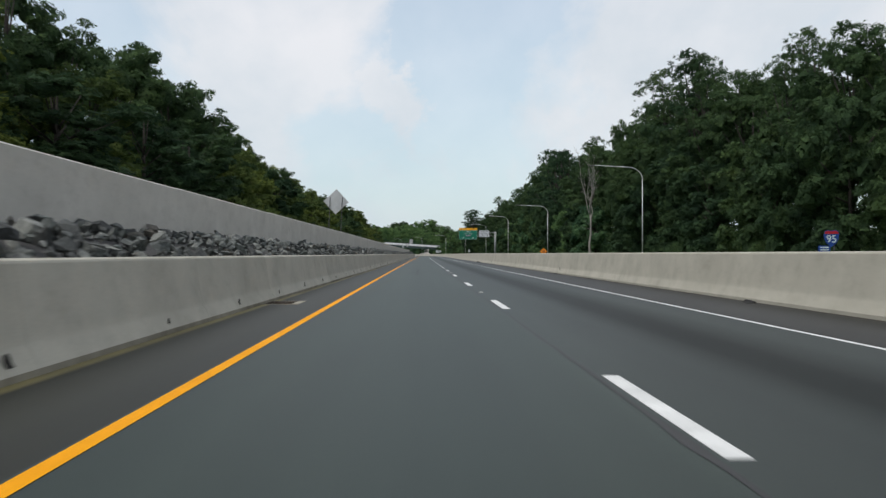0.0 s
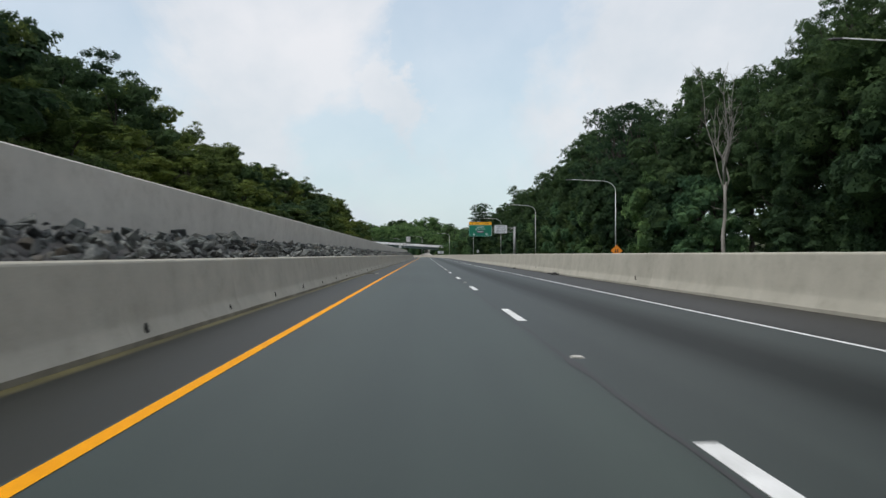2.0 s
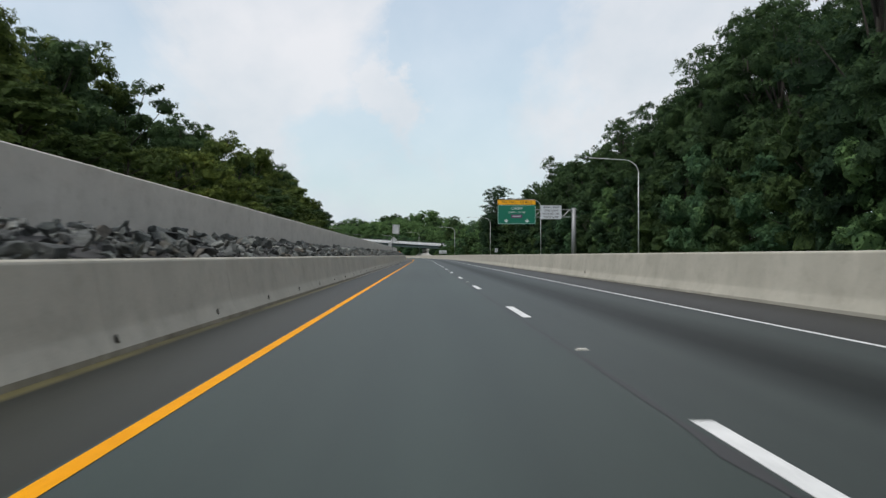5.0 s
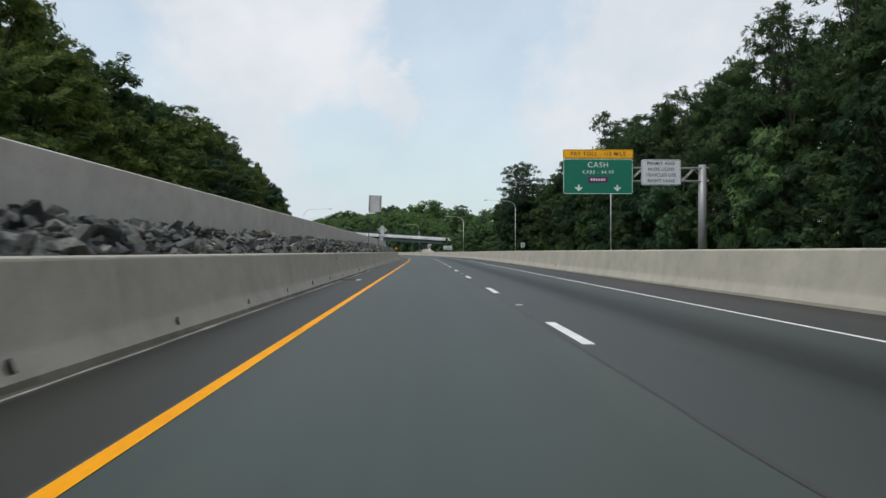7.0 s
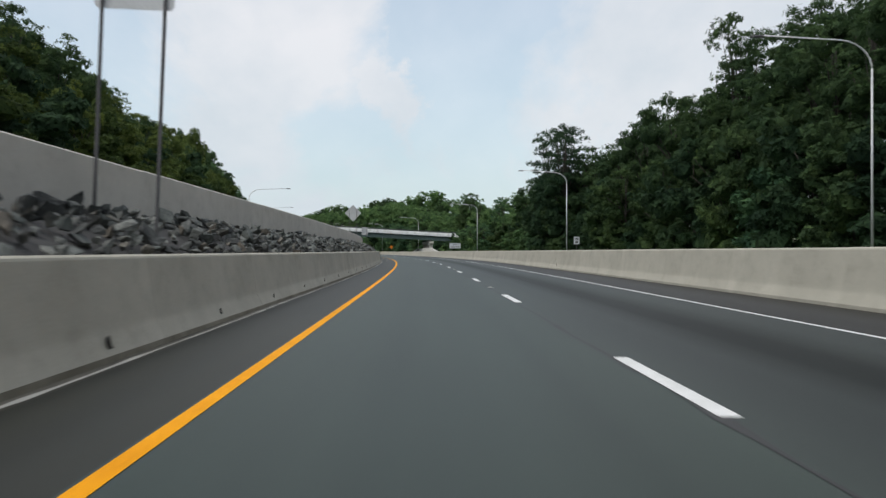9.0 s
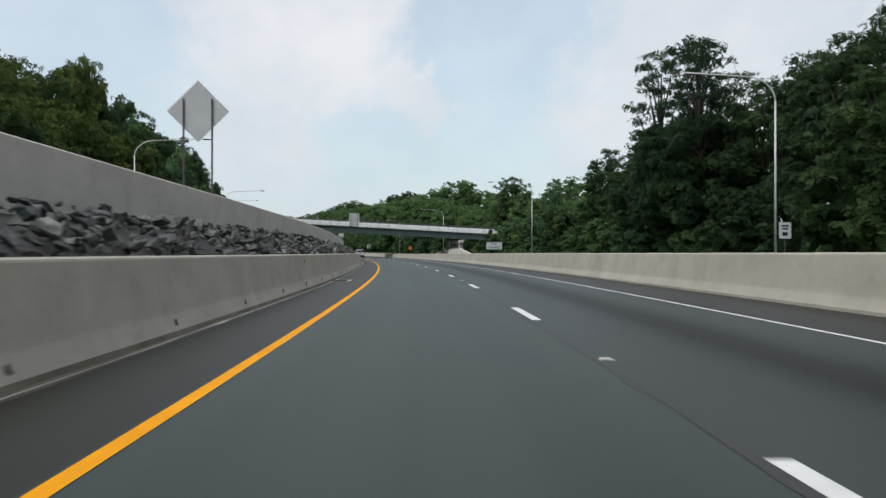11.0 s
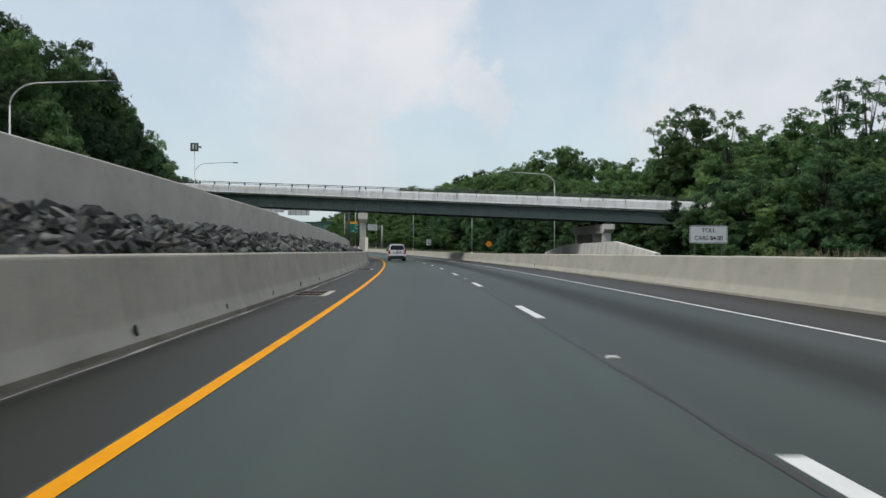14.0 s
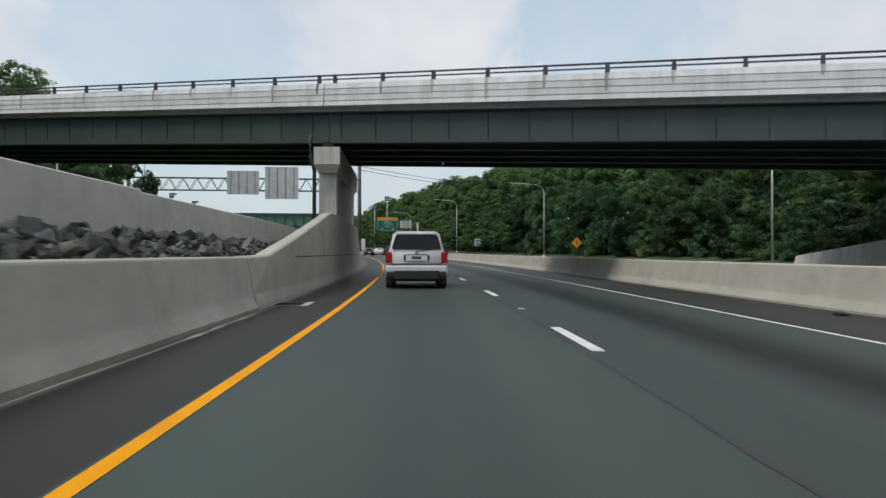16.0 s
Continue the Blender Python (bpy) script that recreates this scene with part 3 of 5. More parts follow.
ROCKS = rock_shapes(14)


def bank(s, n):
    """Height of the rock bank at n."""
    back = float(np.interp(s, [0, 230, 300, 420, 480, 530, 545], [1.467, 1.495, 1.674, 1.759, 1.58, 1.448, 1.373]))
    return 0.86 + (back - 0.86) * (1.0 - math.exp(-max(0.0, -n - 4.1) / 0.62)) / 0.92


def turn_matrix(r):
    return np.array(Euler((r.uniform(-0.9, 0.9), r.uniform(-0.9, 0.9), r.uniform(0, 6.28))).to_matrix())


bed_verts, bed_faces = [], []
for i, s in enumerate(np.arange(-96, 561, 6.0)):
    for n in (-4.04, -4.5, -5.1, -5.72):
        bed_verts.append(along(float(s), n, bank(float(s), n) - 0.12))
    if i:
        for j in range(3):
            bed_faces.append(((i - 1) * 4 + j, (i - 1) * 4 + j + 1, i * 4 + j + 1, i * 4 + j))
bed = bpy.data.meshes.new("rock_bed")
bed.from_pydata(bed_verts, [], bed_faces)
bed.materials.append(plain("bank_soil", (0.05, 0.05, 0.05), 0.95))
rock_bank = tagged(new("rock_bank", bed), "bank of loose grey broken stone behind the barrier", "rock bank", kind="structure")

rv, rf, off = [], [], 0
single = 0
piece_mesh = []
for v, f in ROCKS:
    me = bpy.data.meshes.new("stone")
    me.from_pydata(v.tolist(), [], f.tolist())
    me.materials.append(M_ROCK)
    piece_mesh.append(me)
s = -24.0
while s < 556:
    dens = 1.0 if s > 0 else 0.5
    for _ in range(rng.poisson(13.5 * dens)):
        ss, n = s + rng.uniform(0, 0.5), rng.uniform(-5.66, -4.2)
        if rng.random() < 0.12:
            n = -4.2 - abs(rng.normal(0, 0.15))
        size = float(np.clip(rng.lognormal(-2.14, 0.42), 0.06, 0.26))
        p = along(ss, n, bank(ss, n) + rng.uniform(-0.12, 0.10) + size * 0.15)
        k = int(rng.integers(len(ROCKS)))
        tm = turn_matrix(rng) @ np.diag(rng.uniform(0.65, 1.3, 3))
        if 498 < ss < 510 and n > -5.6 and single < 290:
            part("stone", piece_mesh[k], None, rock_bank, m=Matrix.Translation(p) @ Matrix(tm).to_4x4() @ Matrix.Diagonal((size, size, size, 1)))
            single += 1
            continue
        v, f = ROCKS[k]
        rv.append(v @ tm.T * size + np.array(p))
        rf.append(f + off)
        off += len(v)
    s += 0.5
me = bpy.data.meshes.new("loose_stones")
me.from_pydata(np.concatenate(rv).tolist(), [], np.concatenate(rf).tolist())
M_STONES = surface("broken_stone", (0.034, 0.039, 0.041), (0.170, 0.177, 0.170), 4.0, 16.0, 0.85, 1.0, distance=0.04)
n_, l_ = M_STONES.node_tree.nodes, M_STONES.node_tree.links
bs = n_["Principled BSDF"]
gi = n_.new("ShaderNodeNewGeometry")
old = bs.inputs["Base Color"].links[0].from_socket
l_.new(mixed(n_, l_, "MULTIPLY", 1.0, old, ramp(n_, l_, gi.outputs["Random Per Island"], [(0.0, (0.38, 0.39, 0.41)), (0.3, (0.72, 0.74, 0.74)), (0.36, (1.05, 0.86, 0.70)), (0.42, (0.85, 0.92, 0.90)), (0.75, (1.15, 1.18, 1.16)), (0.92, (1.5, 1.5, 1.45)), (1.0, (2.2, 2.2, 2.1))])), bs.inputs["Base Color"])
me.materials.append(M_STONES)
tagged(new("loose_stones", me), "loose grey angular broken stones behind the barrier", "stones", kind="stuff")

# ---- overpass ----
BP0, BD = Vector((-23.7, 558.2, 0)), Vector((0.94318, -0.33229, 0))
BN = Vector((0.33229, 0.94318, 0))
B_ANG = math.atan2(BD.y, BD.x)
FALL = -0.0605


def on_bridge(u, v, z=0.0):
    """u along the near edge, v across, z over the near parapet's foot line."""
    p = BP0 + u * BD + v * BN
    p.z = 7.57 + FALL * u + z
    return p


def deeper(u):
    """How much deeper the girders are than at the middle of the near span."""
    return max(0.0, min(0.36, 0.19 - 0.0048 * u))


def bridge_prism(u0, u1, prof, steps=1, haunch=False):
    """An outline in v and z drawn out along the bridge; haunch lets its foot follow the girders' depth."""
    bm = bmesh.new()
    rings = []
    for u in np.linspace(u0, u1, steps + 1):
        rings.append([bm.verts.new(on_bridge(float(u), v, z - deeper(float(u)) if haunch and z < -1.0 else z)) for v, z in prof])
    for a, b in zip(rings, rings[1:]):
        for i in range(len(prof)):
            j = (i + 1) % len(prof)
            bm.faces.new((a[i], a[j], b[j], b[i]))
    bm.faces.new(rings[0])
    bm.faces.new(rings[-1])
    return bm


U0, U1, BW = -75.0, 52.0, 12.0
overpass = empty("overpass", Matrix(), "highway overpass with green steel girders and pale concrete parapets", "bridge", kind="structure")
part("deck", bridge_prism(U0, U1, [(0.45, -0.20), (BW - 0.45, -0.20), (BW - 0.45, 0.02), (0.45, 0.02)]), M_PARAPET, overpass, "concrete deck slab")
for v0 in (0.0, BW - 0.42):
    for a, b in ((U0, -0.03), (0.03, 29.74), (29.80, U1)):
        prof = [(v0, 0.0), (v0 + 0.45, 0.0), (v0 + 0.42, 0.98), (v0 + 0.10, 0.98)]
        front = [(v0 + 0.10 - 0.025, 0.98)]
        for z in (0.72, 0.46, 0.20):
            front += [(v0 + 0.02, z + 0.022), (v0 + 0.07, z + 0.016), (v0 + 0.07, z - 0.016), (v0 + 0.02, z - 0.022)]
        part("parapet", bridge_prism(a, b, prof + front), M_PARAPET, overpass, "pale grooved concrete parapet")
    for z, thick in ((1.17, 0.034), (1.345, 0.042)):
        vv = v0 + (0.20 if v0 == 0 else 0.22)
        part("rail", tube(bmesh.new(), [on_bridge(U0, vv, z), on_bridge(U1, vv, z)], thick, 8), M_RAIL, overpass, "dark weathered tube rail", True)
    post = prism([(-0.085, 0), (0.085, 0), (0.075, 0.10), (0.062, 0.40), (-0.062, 0.40), (-0.075, 0.10)], -0.06, 0.06)
    post_me = link_mesh("rail_post", post, M_RAIL)
    us = [-0.36, 0.47] + [0.47 + 2.42 * k for k in range(1, 21)] + [-0.36 - 2.45 * k for k in range(1, 30)]
    rd = random.Random(17)
    for u in us:
        if v0 == 0 and rd.random() < 0.75:
            low = rd.uniform(0.0, 0.6)
            wet = bmesh.new()
            rows = [[wet.verts.new(on_bridge(u + du, v, z)) for du in (-wide, wide * 1.2)] for z, v, wide in ((0.975, 0.064, 0.07), (0.742, 0.010, 0.06), (low + 0.1, 0.010, 0.045), (low, 0.010, 0.015))]
            for a, b in zip(rows, rows[1:]):
                wet.faces.new((a[0], a[1], b[1], b[0]))
            ext = bmesh.ops.extrude_face_region(wet, geom=wet.faces[:])["geom"]
            bmesh.ops.translate(wet, vec=BN * 0.02, verts=[g for g in ext if isinstance(g, bmesh.types.BMVert)])
            part("drip_stain", wet, M_DRIP, overpass, "grey drip stain under a rail post")
        part("rail_post", post_me, None, overpass, m=Matrix.Translation(on_bridge(u, v0 + 0.21, 0.98)) @ Matrix.Rotation(B_ANG, 4, "Z"))
for v in (0.50, 3.3, 6.0, 8.7, 11.50):
    prof = [(v - 0.22, -1.40), (v + 0.22, -1.40), (v + 0.22, -1.35), (v + 0.02, -1.33), (v + 0.02, -0.28), (v + 0.20, -0.26), (v + 0.20, -0.22), (v - 0.20, -0.22), (v - 0.20, -0.26), (v - 0.02, -0.28), (v - 0.02, -1.33), (v - 0.22, -1.35)]
    # the spans meet over the left pier
    for a, b in ((U0, -0.02), (0.02, U1)):
        girder = part("girder", bridge_prism(a, b, prof, 12, True), M_STEEL, overpass, "dark green steel girder")
        if v < 1:
            st = link_mesh("stiffener", boxed((-0.010, -0.045, -1.36), (0.010, 0.0, -0.28)), M_STEEL)
            u = a + 0.6
            while u < b:
                if -62 < u < 46:
                    part("stiffener", st, None, girder, m=Matrix.Translation(on_bridge(u, v - 0.03)) @ Matrix.Rotation(B_ANG, 4, "Z"))
                u += 1.75
# cross bracing between girders
for k in range(14):
    u = -44 + 6.5 * k
    bm = bmesh.new()
    for a, b in ((0.8, 3.35), (3.45, 5.95), (6.05, 8.55), (8.65, 11.2)):
        tube(bm, [on_bridge(u, a, -0.45), on_bridge(u, b, -1.25)], 0.05, 5)
        tube(bm, [on_bridge(u, a, -1.25), on_bridge(u, b, -0.45)], 0.05, 5)
    part("cross_brace", bm, M_STEEL, overpass)


def pier_frame(u, s, name, label):
    p = on_bridge(u, 0.0)
    return empty(name, Matrix.Translation((p.x, p.y, 0)) @ Matrix.Rotation(heading(s), 4, "Z") @ Matrix.Translation((-0.12 if u < 5 else 0.0, 0, 0)), label, "bridge pier", kind="structure")


PL = 13.6  # length of the piers, which stand parallel to the road
pier_left = pier_frame(0.35, 560, "pier_left", "pale concrete overpass pier rising behind the barrier")
cap = bmesh.new()
lower, upper = [(-0.40, 0.05), (0.40, 0.05), (0.40, PL - 0.2), (-0.40, PL - 0.2)], [(-0.56, -0.25), (0.56, -0.25), (0.56, PL), (-0.56, PL)]
levels = [[cap.verts.new((x, y, z)) for x, y in ring] for ring, z in ((lower, 4.62), (upper, 4.98), (upper, 5.72))]
for a, b in zip(levels, levels[1:]):
    for i in range(4):
        cap.faces.new((a[i], a[(i + 1) % 4], b[(i + 1) % 4], b[i]))
cap.faces.new(levels[0])
cap.faces.new(levels[-1])
part("cap", cap, M_PALE, pier_left, "pale concrete pier cap with a tapering underside")
part("shaft", boxed((-0.385, 0.25, -0.1), (0.385, PL - 0.4, 4.63), 0.02), M_PALE, pier_left, "pale concrete wall shaft")
for v in (0.6, 3.6, 6.6, 9.6, 12.6):
    part("bearing", boxed((-0.25, v - 0.25, 5.72), (0.25, v + 0.25, 6.02)), M_DARK, pier_left)
down = bmesh.new()
tube(down, [(-0.72, 0.3, 6.3), (-0.72, -0.1, 6.0), (-0.72, -0.1, 5.3), (-0.56, 0.05, 4.75), (-0.56, 0.05, 1.9)], 0.085, 8)
part("downpipe", down, M_STEEL, pier_left, "dark steel drain pipe", True)

pier_right = pier_frame(30.2, 546, "pier_right", "pale concrete overpass pier of columns under a beam")
cap = bmesh.new()
cp = [(-0.2, 3.45), (0.5, 3.05), (PL - 0.5, 3.05), (PL + 0.2, 3.45), (PL + 0.2, 4.02), (-0.2, 4.02)]
for x in (-0.55, 0.55):
    cap.faces.new([cap.verts.new((x, y, z)) for y, z in cp])
cap.faces.ensure_lookup_table()
fa, fb = list(cap.faces[0].verts), list(cap.faces[1].verts)
for i in range(6):
    cap.faces.new((fa[i], fa[(i + 1) % 6], fb[(i + 1) % 6], fb[i]))
part("cap", cap, M_PALE, pier_right, "pale concrete beam")
for y in (1.0, 4.9, 8.8, 12.6):
    part("column", boxed((-0.42, y - 0.42, -0.15), (0.42, y + 0.42, 3.06), 0.05), M_PALE, pier_right, "square concrete column")
for v in (0.6, 3.6, 6.6, 9.6, 12.6):
    part("bearing", boxed((-0.25, v - 0.25, 4.02), (0.25, v + 0.25, 4.34)), M_DARK, pier_right)

# guard wall that climbs from the barrier to the left pier
guard = bmesh.new()
face_n, back_n = -3.46, -3.82
stations = [(540, 1.05), (541.4, 1.07), (545, 1.45), (550, 2.02), (554.6, 2.56), (556, 2.66), (575, 2.66), (579, 1.6), (582, 1.06)]
rows = []
for s, z in stations:
    near = 541 < s < 580
    lean, rear = (0.05, back_n) if near else (0.24, face_n - 0.5)
    base = [(face_n, -0.06), (face_n, 0.085), (face_n - (0.04 if near else 0.09), 0.31), (face_n - (0.045 if near else 0.22), 1.0), (face_n - lean, z - 0.03), (face_n - lean - 0.03, z), (rear, z), (rear, -0.06)]
    rows.append([guard.verts.new(along(s, n, h)) for n, h in base])
for a, b in zip(rows, rows[1:]):
    for i in range(8):
        j = (i + 1) % 8
        guard.faces.new((a[i], a[j], b[j], b[i]))
guard.faces.new(rows[0])
guard.faces.new(rows[-1])
gw = tagged(part("guard_wall", guard, M_BARRIER), "concrete crash wall sloping up in front of the pier", "crash wall", kind="structure")
line_bm = bmesh.new()
ring = None
for step_s in np.linspace(545.2, 576.0, 32):
    now = [line_bm.verts.new(along(float(step_s), n, z)) for n, z in ((-3.60, 1.005), (-3.501, 1.005), (-3.501, 1.035), (-3.60, 1.035))]
    if ring:
        for i in range(4):
            line_bm.faces.new((ring[i], ring[(i + 1) % 4], now[(i + 1) % 4], now[i]))
    ring = now
part("wall_joint", line_bm, M_TAR, gw, "dark horizontal joint")
part("marker_reflector", boxed((-0.04, -0.01, -0.05), (0.04, 0.01, 0.05), 0.004), M_ORANGE, gw, "small orange reflector", m=stand(542.9, -3.70, 0.92))

# sloped crash wall round the right pier
cr = bmesh.new()
a_st = [(524.5, 0.95), (536.5, 2.05), (556.5, 1.86), (566.5, 0.95)]
rows = []
for s, z in a_st:
    rows.append([cr.verts.new(along(s, n, h)) for n, h in ((19.6, -0.08), (19.85, z), (20.25, z), (20.4, -0.08))])
for a, b in zip(rows, rows[1:]):
    for i in range(4):
        j = (i + 1) % 4
        cr.faces.new((a[i], a[j], b[j], b[i]))
cr.faces.new(rows[0])
cr.faces.new(rows[-1])
tagged(part("crash_wall", cr, M_PALE), "pale concrete crash wall tapering at both ends", "crash wall", kind="structure")


# ---- street lamps ----
def street_lamp():
    lamp = empty("street_lamp", Matrix(), "galvanised highway lamp with a long curved arm", "street lamp", "highway lamps")
    H, A = 12.4, 6.8
    part("base", tube(bmesh.new(), [(0, 0, -0.4), (0, 0, 0.25)], 0.30, 10), M_PALE, lamp, "concrete footing", True)
    part("pole", tube(bmesh.new(), [(0, 0, 0.2), (0, 0, H - 1.6)], [0.08, 0.055], 10), M_POLE, lamp, smooth=True)
    pts = [(0, 0, H - 1.65)] + [(-1.9 + 1.9 * math.cos(a), 0, H - 1.65 + 1.55 * math.sin(a)) for a in np.linspace(0.15, 1.5, 7)] + [(-A + 0.6, 0, H + 0.12)]
    part("arm", tube(bmesh.new(), pts, [0.055] * 4 + [0.045] * 4 + [0.035], 8), M_POLE, lamp, smooth=True)
    head = bmesh.new()
    tube(head, [(-A + 0.62, 0, H + 0.12), (-A + 0.4, 0, H + 0.12), (-A, 0, H + 0.10), (-A - 0.22, 0, H + 0.08)], [0.06, 0.13, 0.12, 0.05], 8)
    bmesh.ops.scale(head, vec=(1, 1, 0.6), space=Matrix.Translation((0, 0, -H)), verts=head.verts)
    hd = part("lamp_head", head, M_POST, lamp, "grey cobra-head luminaire", True)
    part("lens", boxed((-A - 0.1, -0.09, H + 0.02), (-A + 0.35, 0.09, H + 0.05), 0.02), M_GLASS_LAMP, hd, "pale glass lens")
    return lamp


lamp0 = street_lamp()
lamp_spots = [(30, 28.2), (111.5, 28.4), (184.9, 27.0), (267.7, 26.6), (342.3, 25.2), (412.5, 23.2), (488.4, 23.4), (577.7, 23.9), (661.6, 28.0), (742, 29.6), (800, 29.9)]
for i, (s, n) in enumerate(lamp_spots):
    m = stand(s, n, hill(s, n) + 0.05) @ Matrix.Diagonal((1, 1, {184.9: 0.94, 267.7: 1.055, 342.3: 1.06, 488.4: 0.97, 742: 1.12}.get(s, 1.0), 1))
    if i == 0:
        lamp0.matrix_basis = m
    else:
        copy_thing(lamp0, m)
# lamps of the opposite side, arms over their own road
for s, n, tall in ((441.0, -24.5, 0.935), (515.0, -26.5, 0.98), (601.0, -31.0, 1.18)):
    copy_thing(lamp0, stand(s, n, hill(s, n), 180) @ Matrix.Diagonal((1, 1, tall, 1)))


# ---- signs ----
def sign_panel(w, h, t=0.03, r=0.12):
    """A rounded upright board with its face at y = 0 and its back at y = t."""
    out = []
    for cx, cz, a0 in ((w / 2 - r, h / 2 - r, 0), (-w / 2 + r, h / 2 - r, 90), (-w / 2 + r, -h / 2 + r, 180), (w / 2 - r, -h / 2 + r, 270)):
        out += [(cx + r * math.cos(radians(a0 + a)), cz + r * math.sin(radians(a0 + a))) for a in (0, 30, 60, 90)]
    return prism(out, 0.0, t)


def frame_border(w, h, r=0.12, width=0.05):
    bm = bmesh.new()
    loops = []
    for d in (0.05, 0.05 + width):
        ring = []
        for cx, cz, a0 in ((w / 2 - r, h / 2 - r, 0), (-w / 2 + r, h / 2 - r, 90), (-w / 2 + r, -h / 2 + r, 180), (w / 2 - r, -h / 2 + r, 270)):
            rr = max(0.02, r - d)
            ring += [bm.verts.new((cx + rr * math.cos(radians(a0 + a)), -0.004, cz + rr * math.sin(radians(a0 + a)))) for a in (0, 30, 60, 90)]
        loops.append(ring)
    for i in range(16):
        j = (i + 1) % 16
        bm.faces.new((loops[0][i], loops[0][j], loops[1][j], loops[1][i]))
    return bm


def back_sign(s, n, w, h, zc, diamond, gap, label, turn=0.0, foot=0.9, lean=0.0):
    """A sign seen from behind: bare board on two posts standing in the rocks."""
    thing = empty("road_sign", stand(s, n, 0, turn) @ Matrix.Rotation(radians(lean), 4, "Y"), label, "road sign")
    if diamond:
        bm = prism([(0, -h / 2), (w / 2, 0), (0, h / 2), (-w / 2, 0)], 0.05, 0.07)
    else:
        bm = sign_panel(w, h, 0.025, 0.08)
        bmesh.ops.translate(bm, vec=(0, 0.05, 0), verts=bm.verts)
    part("panel", bm, M_ALU, thing, "bare aluminium sign back", m=pose(0, 0, zc))
    for x in (-gap / 2, gap / 2):
        top = zc + (h / 2 - (abs(x) if diamond else 0.02)) - (0.12 if diamond else 0)
        part("post", boxed((x - 0.023, 0.0, foot), (x + 0.023, 0.05, top), 0.004), M_POST, thing, "dark steel U-channel post")
    return thing


back_sign(66.6, -6.66, 1.88, 1.88, 4.98, True, 0.90, "bare aluminium back of a diamond sign on two posts", lean=2.6)
back_sign(384.9, -6.44, 1.75, 1.75, 5.1, True, 0.8, "bare aluminium back of a diamond sign on two posts")
back_sign(308.9, -5.04, 1.22, 1.56, 5.60, False, 0.96, "bare aluminium back of a rectangular sign on two posts", lean=2.2)
back_sign(459.1, -4.46, 1.16, 1.50, 4.98, False, 0.74, "grey aluminium back of a rectangular sign on two posts", lean=1.6)


def down_arrow(x, z, parent):
    bm = prism([(-0.08, 0.32), (0.08, 0.32), (0.08, 0.02), (0.34, 0.14), (0.34, 0.02), (0, -0.30), (-0.34, 0.02), (-0.34, 0.14), (-0.08, 0.02)], -0.010, 0.0)
    return part("arrow", bm, M_LEGEND, parent, "white down arrow", m=pose(x, 0, z))


def truss_bar(bm, x0, x1, z0, z1, y0, y1, bays):
    for y in (y0, y1):
        for z in (z0, z1):
            tube(bm, [(x0, y, z), (x1, y, z)], 0.07, 6)
    for k in range(bays):
        a, b = x0 + (x1 - x0) * k / bays, x0 + (x1 - x0) * (k + 1) / bays
        for y in (y0, y1):
            tube(bm, [(a, y, z0), (b, y, z1)] if k % 2 else [(a, y, z1), (b, y, z0)], 0.04, 5)
        for z in (z0, z1):
            tube(bm, [(b, y0, z), (b, y1, z)], 0.035, 5)


def toll_gantry(s, n):
    """Cantilever gantry over the cash lanes: post on the far side, two boards on the truss."""
    thing = empty("sign_gantry", stand(s, n), "cantilever sign gantry with a green toll board and a white board", "sign gantry")
    part("column", tube(bmesh.new(), [(0, 0.5, -0.3), (0, 0.5, 9.25)], [0.42, 0.36], 14), M_TRUSS, thing, "thick galvanised steel column", True)
    tr = bmesh.new()
    truss_bar(tr, -12.9, 0.5, 7.7, 8.95, 0.25, 1.05, 11)
    part("truss", tr, M_TRUSS, thing, "galvanised tube truss")
    w, h, cx = 6.55, 3.32, -9.95
    board = part("toll_board", sign_panel(w, h, 0.06, 0.22), M_GREEN, thing, "green toll board with white border", m=pose(cx, 0, 8.10))
    part("border", frame_border(w, h, 0.22, 0.045), M_LEGEND, board)
    bt = part("top_board", sign_panel(w, 0.84, 0.06, 0.10), M_SIGNYEL, thing, "orange-yellow top board with black letters", m=pose(cx, 0, 10.19))
    part("border", frame_border(w, 0.84, 0.10, 0.03), M_SIGNINK, bt)
    lettering("PAY TOLL - 1/2 MILE", 0.50, pose(0, -0.004, 0) @ UPRIGHT, bt, M_SIGNINK, spacing=1.16)
    lettering("CASH", 0.69, pose(0, -0.004, 1.06) @ UPRIGHT, board, M_LEGEND, spacing=1.18)
    lettering("CARS - $4.00", 0.43, pose(0, -0.004, 0.385) @ UPRIGHT, board, M_LEGEND, spacing=1.22)
    plate = part("tag_plate", sign_panel(1.84, 0.54, 0.012, 0.03), M_PURPLE, board, "small purple plate", m=pose(0, -0.016, -0.30))
    part("plate_rim", frame_border(1.96, 0.66, 0.06, 0.03), M_LEGEND, board, "thin white rim", m=pose(0, -0.016, -0.30))
    bar = bmesh.new()
    for k in range(6):
        box(bar, (-0.70 + k * 0.24, -0.006, -0.10), (-0.53 + k * 0.24, -0.001, 0.10))
    part("plate_bars", bar, M_LEGEND, board, "white bars", m=pose(0, -0.018, -0.30))
    down_arrow(-1.8, -1.10, board)
    down_arrow(1.8, -1.10, board)
    wb = part("notice_board", sign_panel(3.72, 2.4, 0.05, 0.18), M_SIGNWHITE, thing, "white board with black letters", m=pose(-4.05, 0, 8.50))
    part("border", frame_border(3.72, 2.4, 0.18, 0.035), M_SIGNINK, wb)
    for i, line in enumerate(("PERMIT AND", "WIDE LOAD", "VEHICLES USE", "RIGHT LANE")):
        lettering(line, 0.43, pose(0, -0.004, 0.80 - 0.535 * i) @ UPRIGHT, wb, M_SIGNINK, spacing=1.08)
    return thing


toll_gantry(307.8, 25.9)


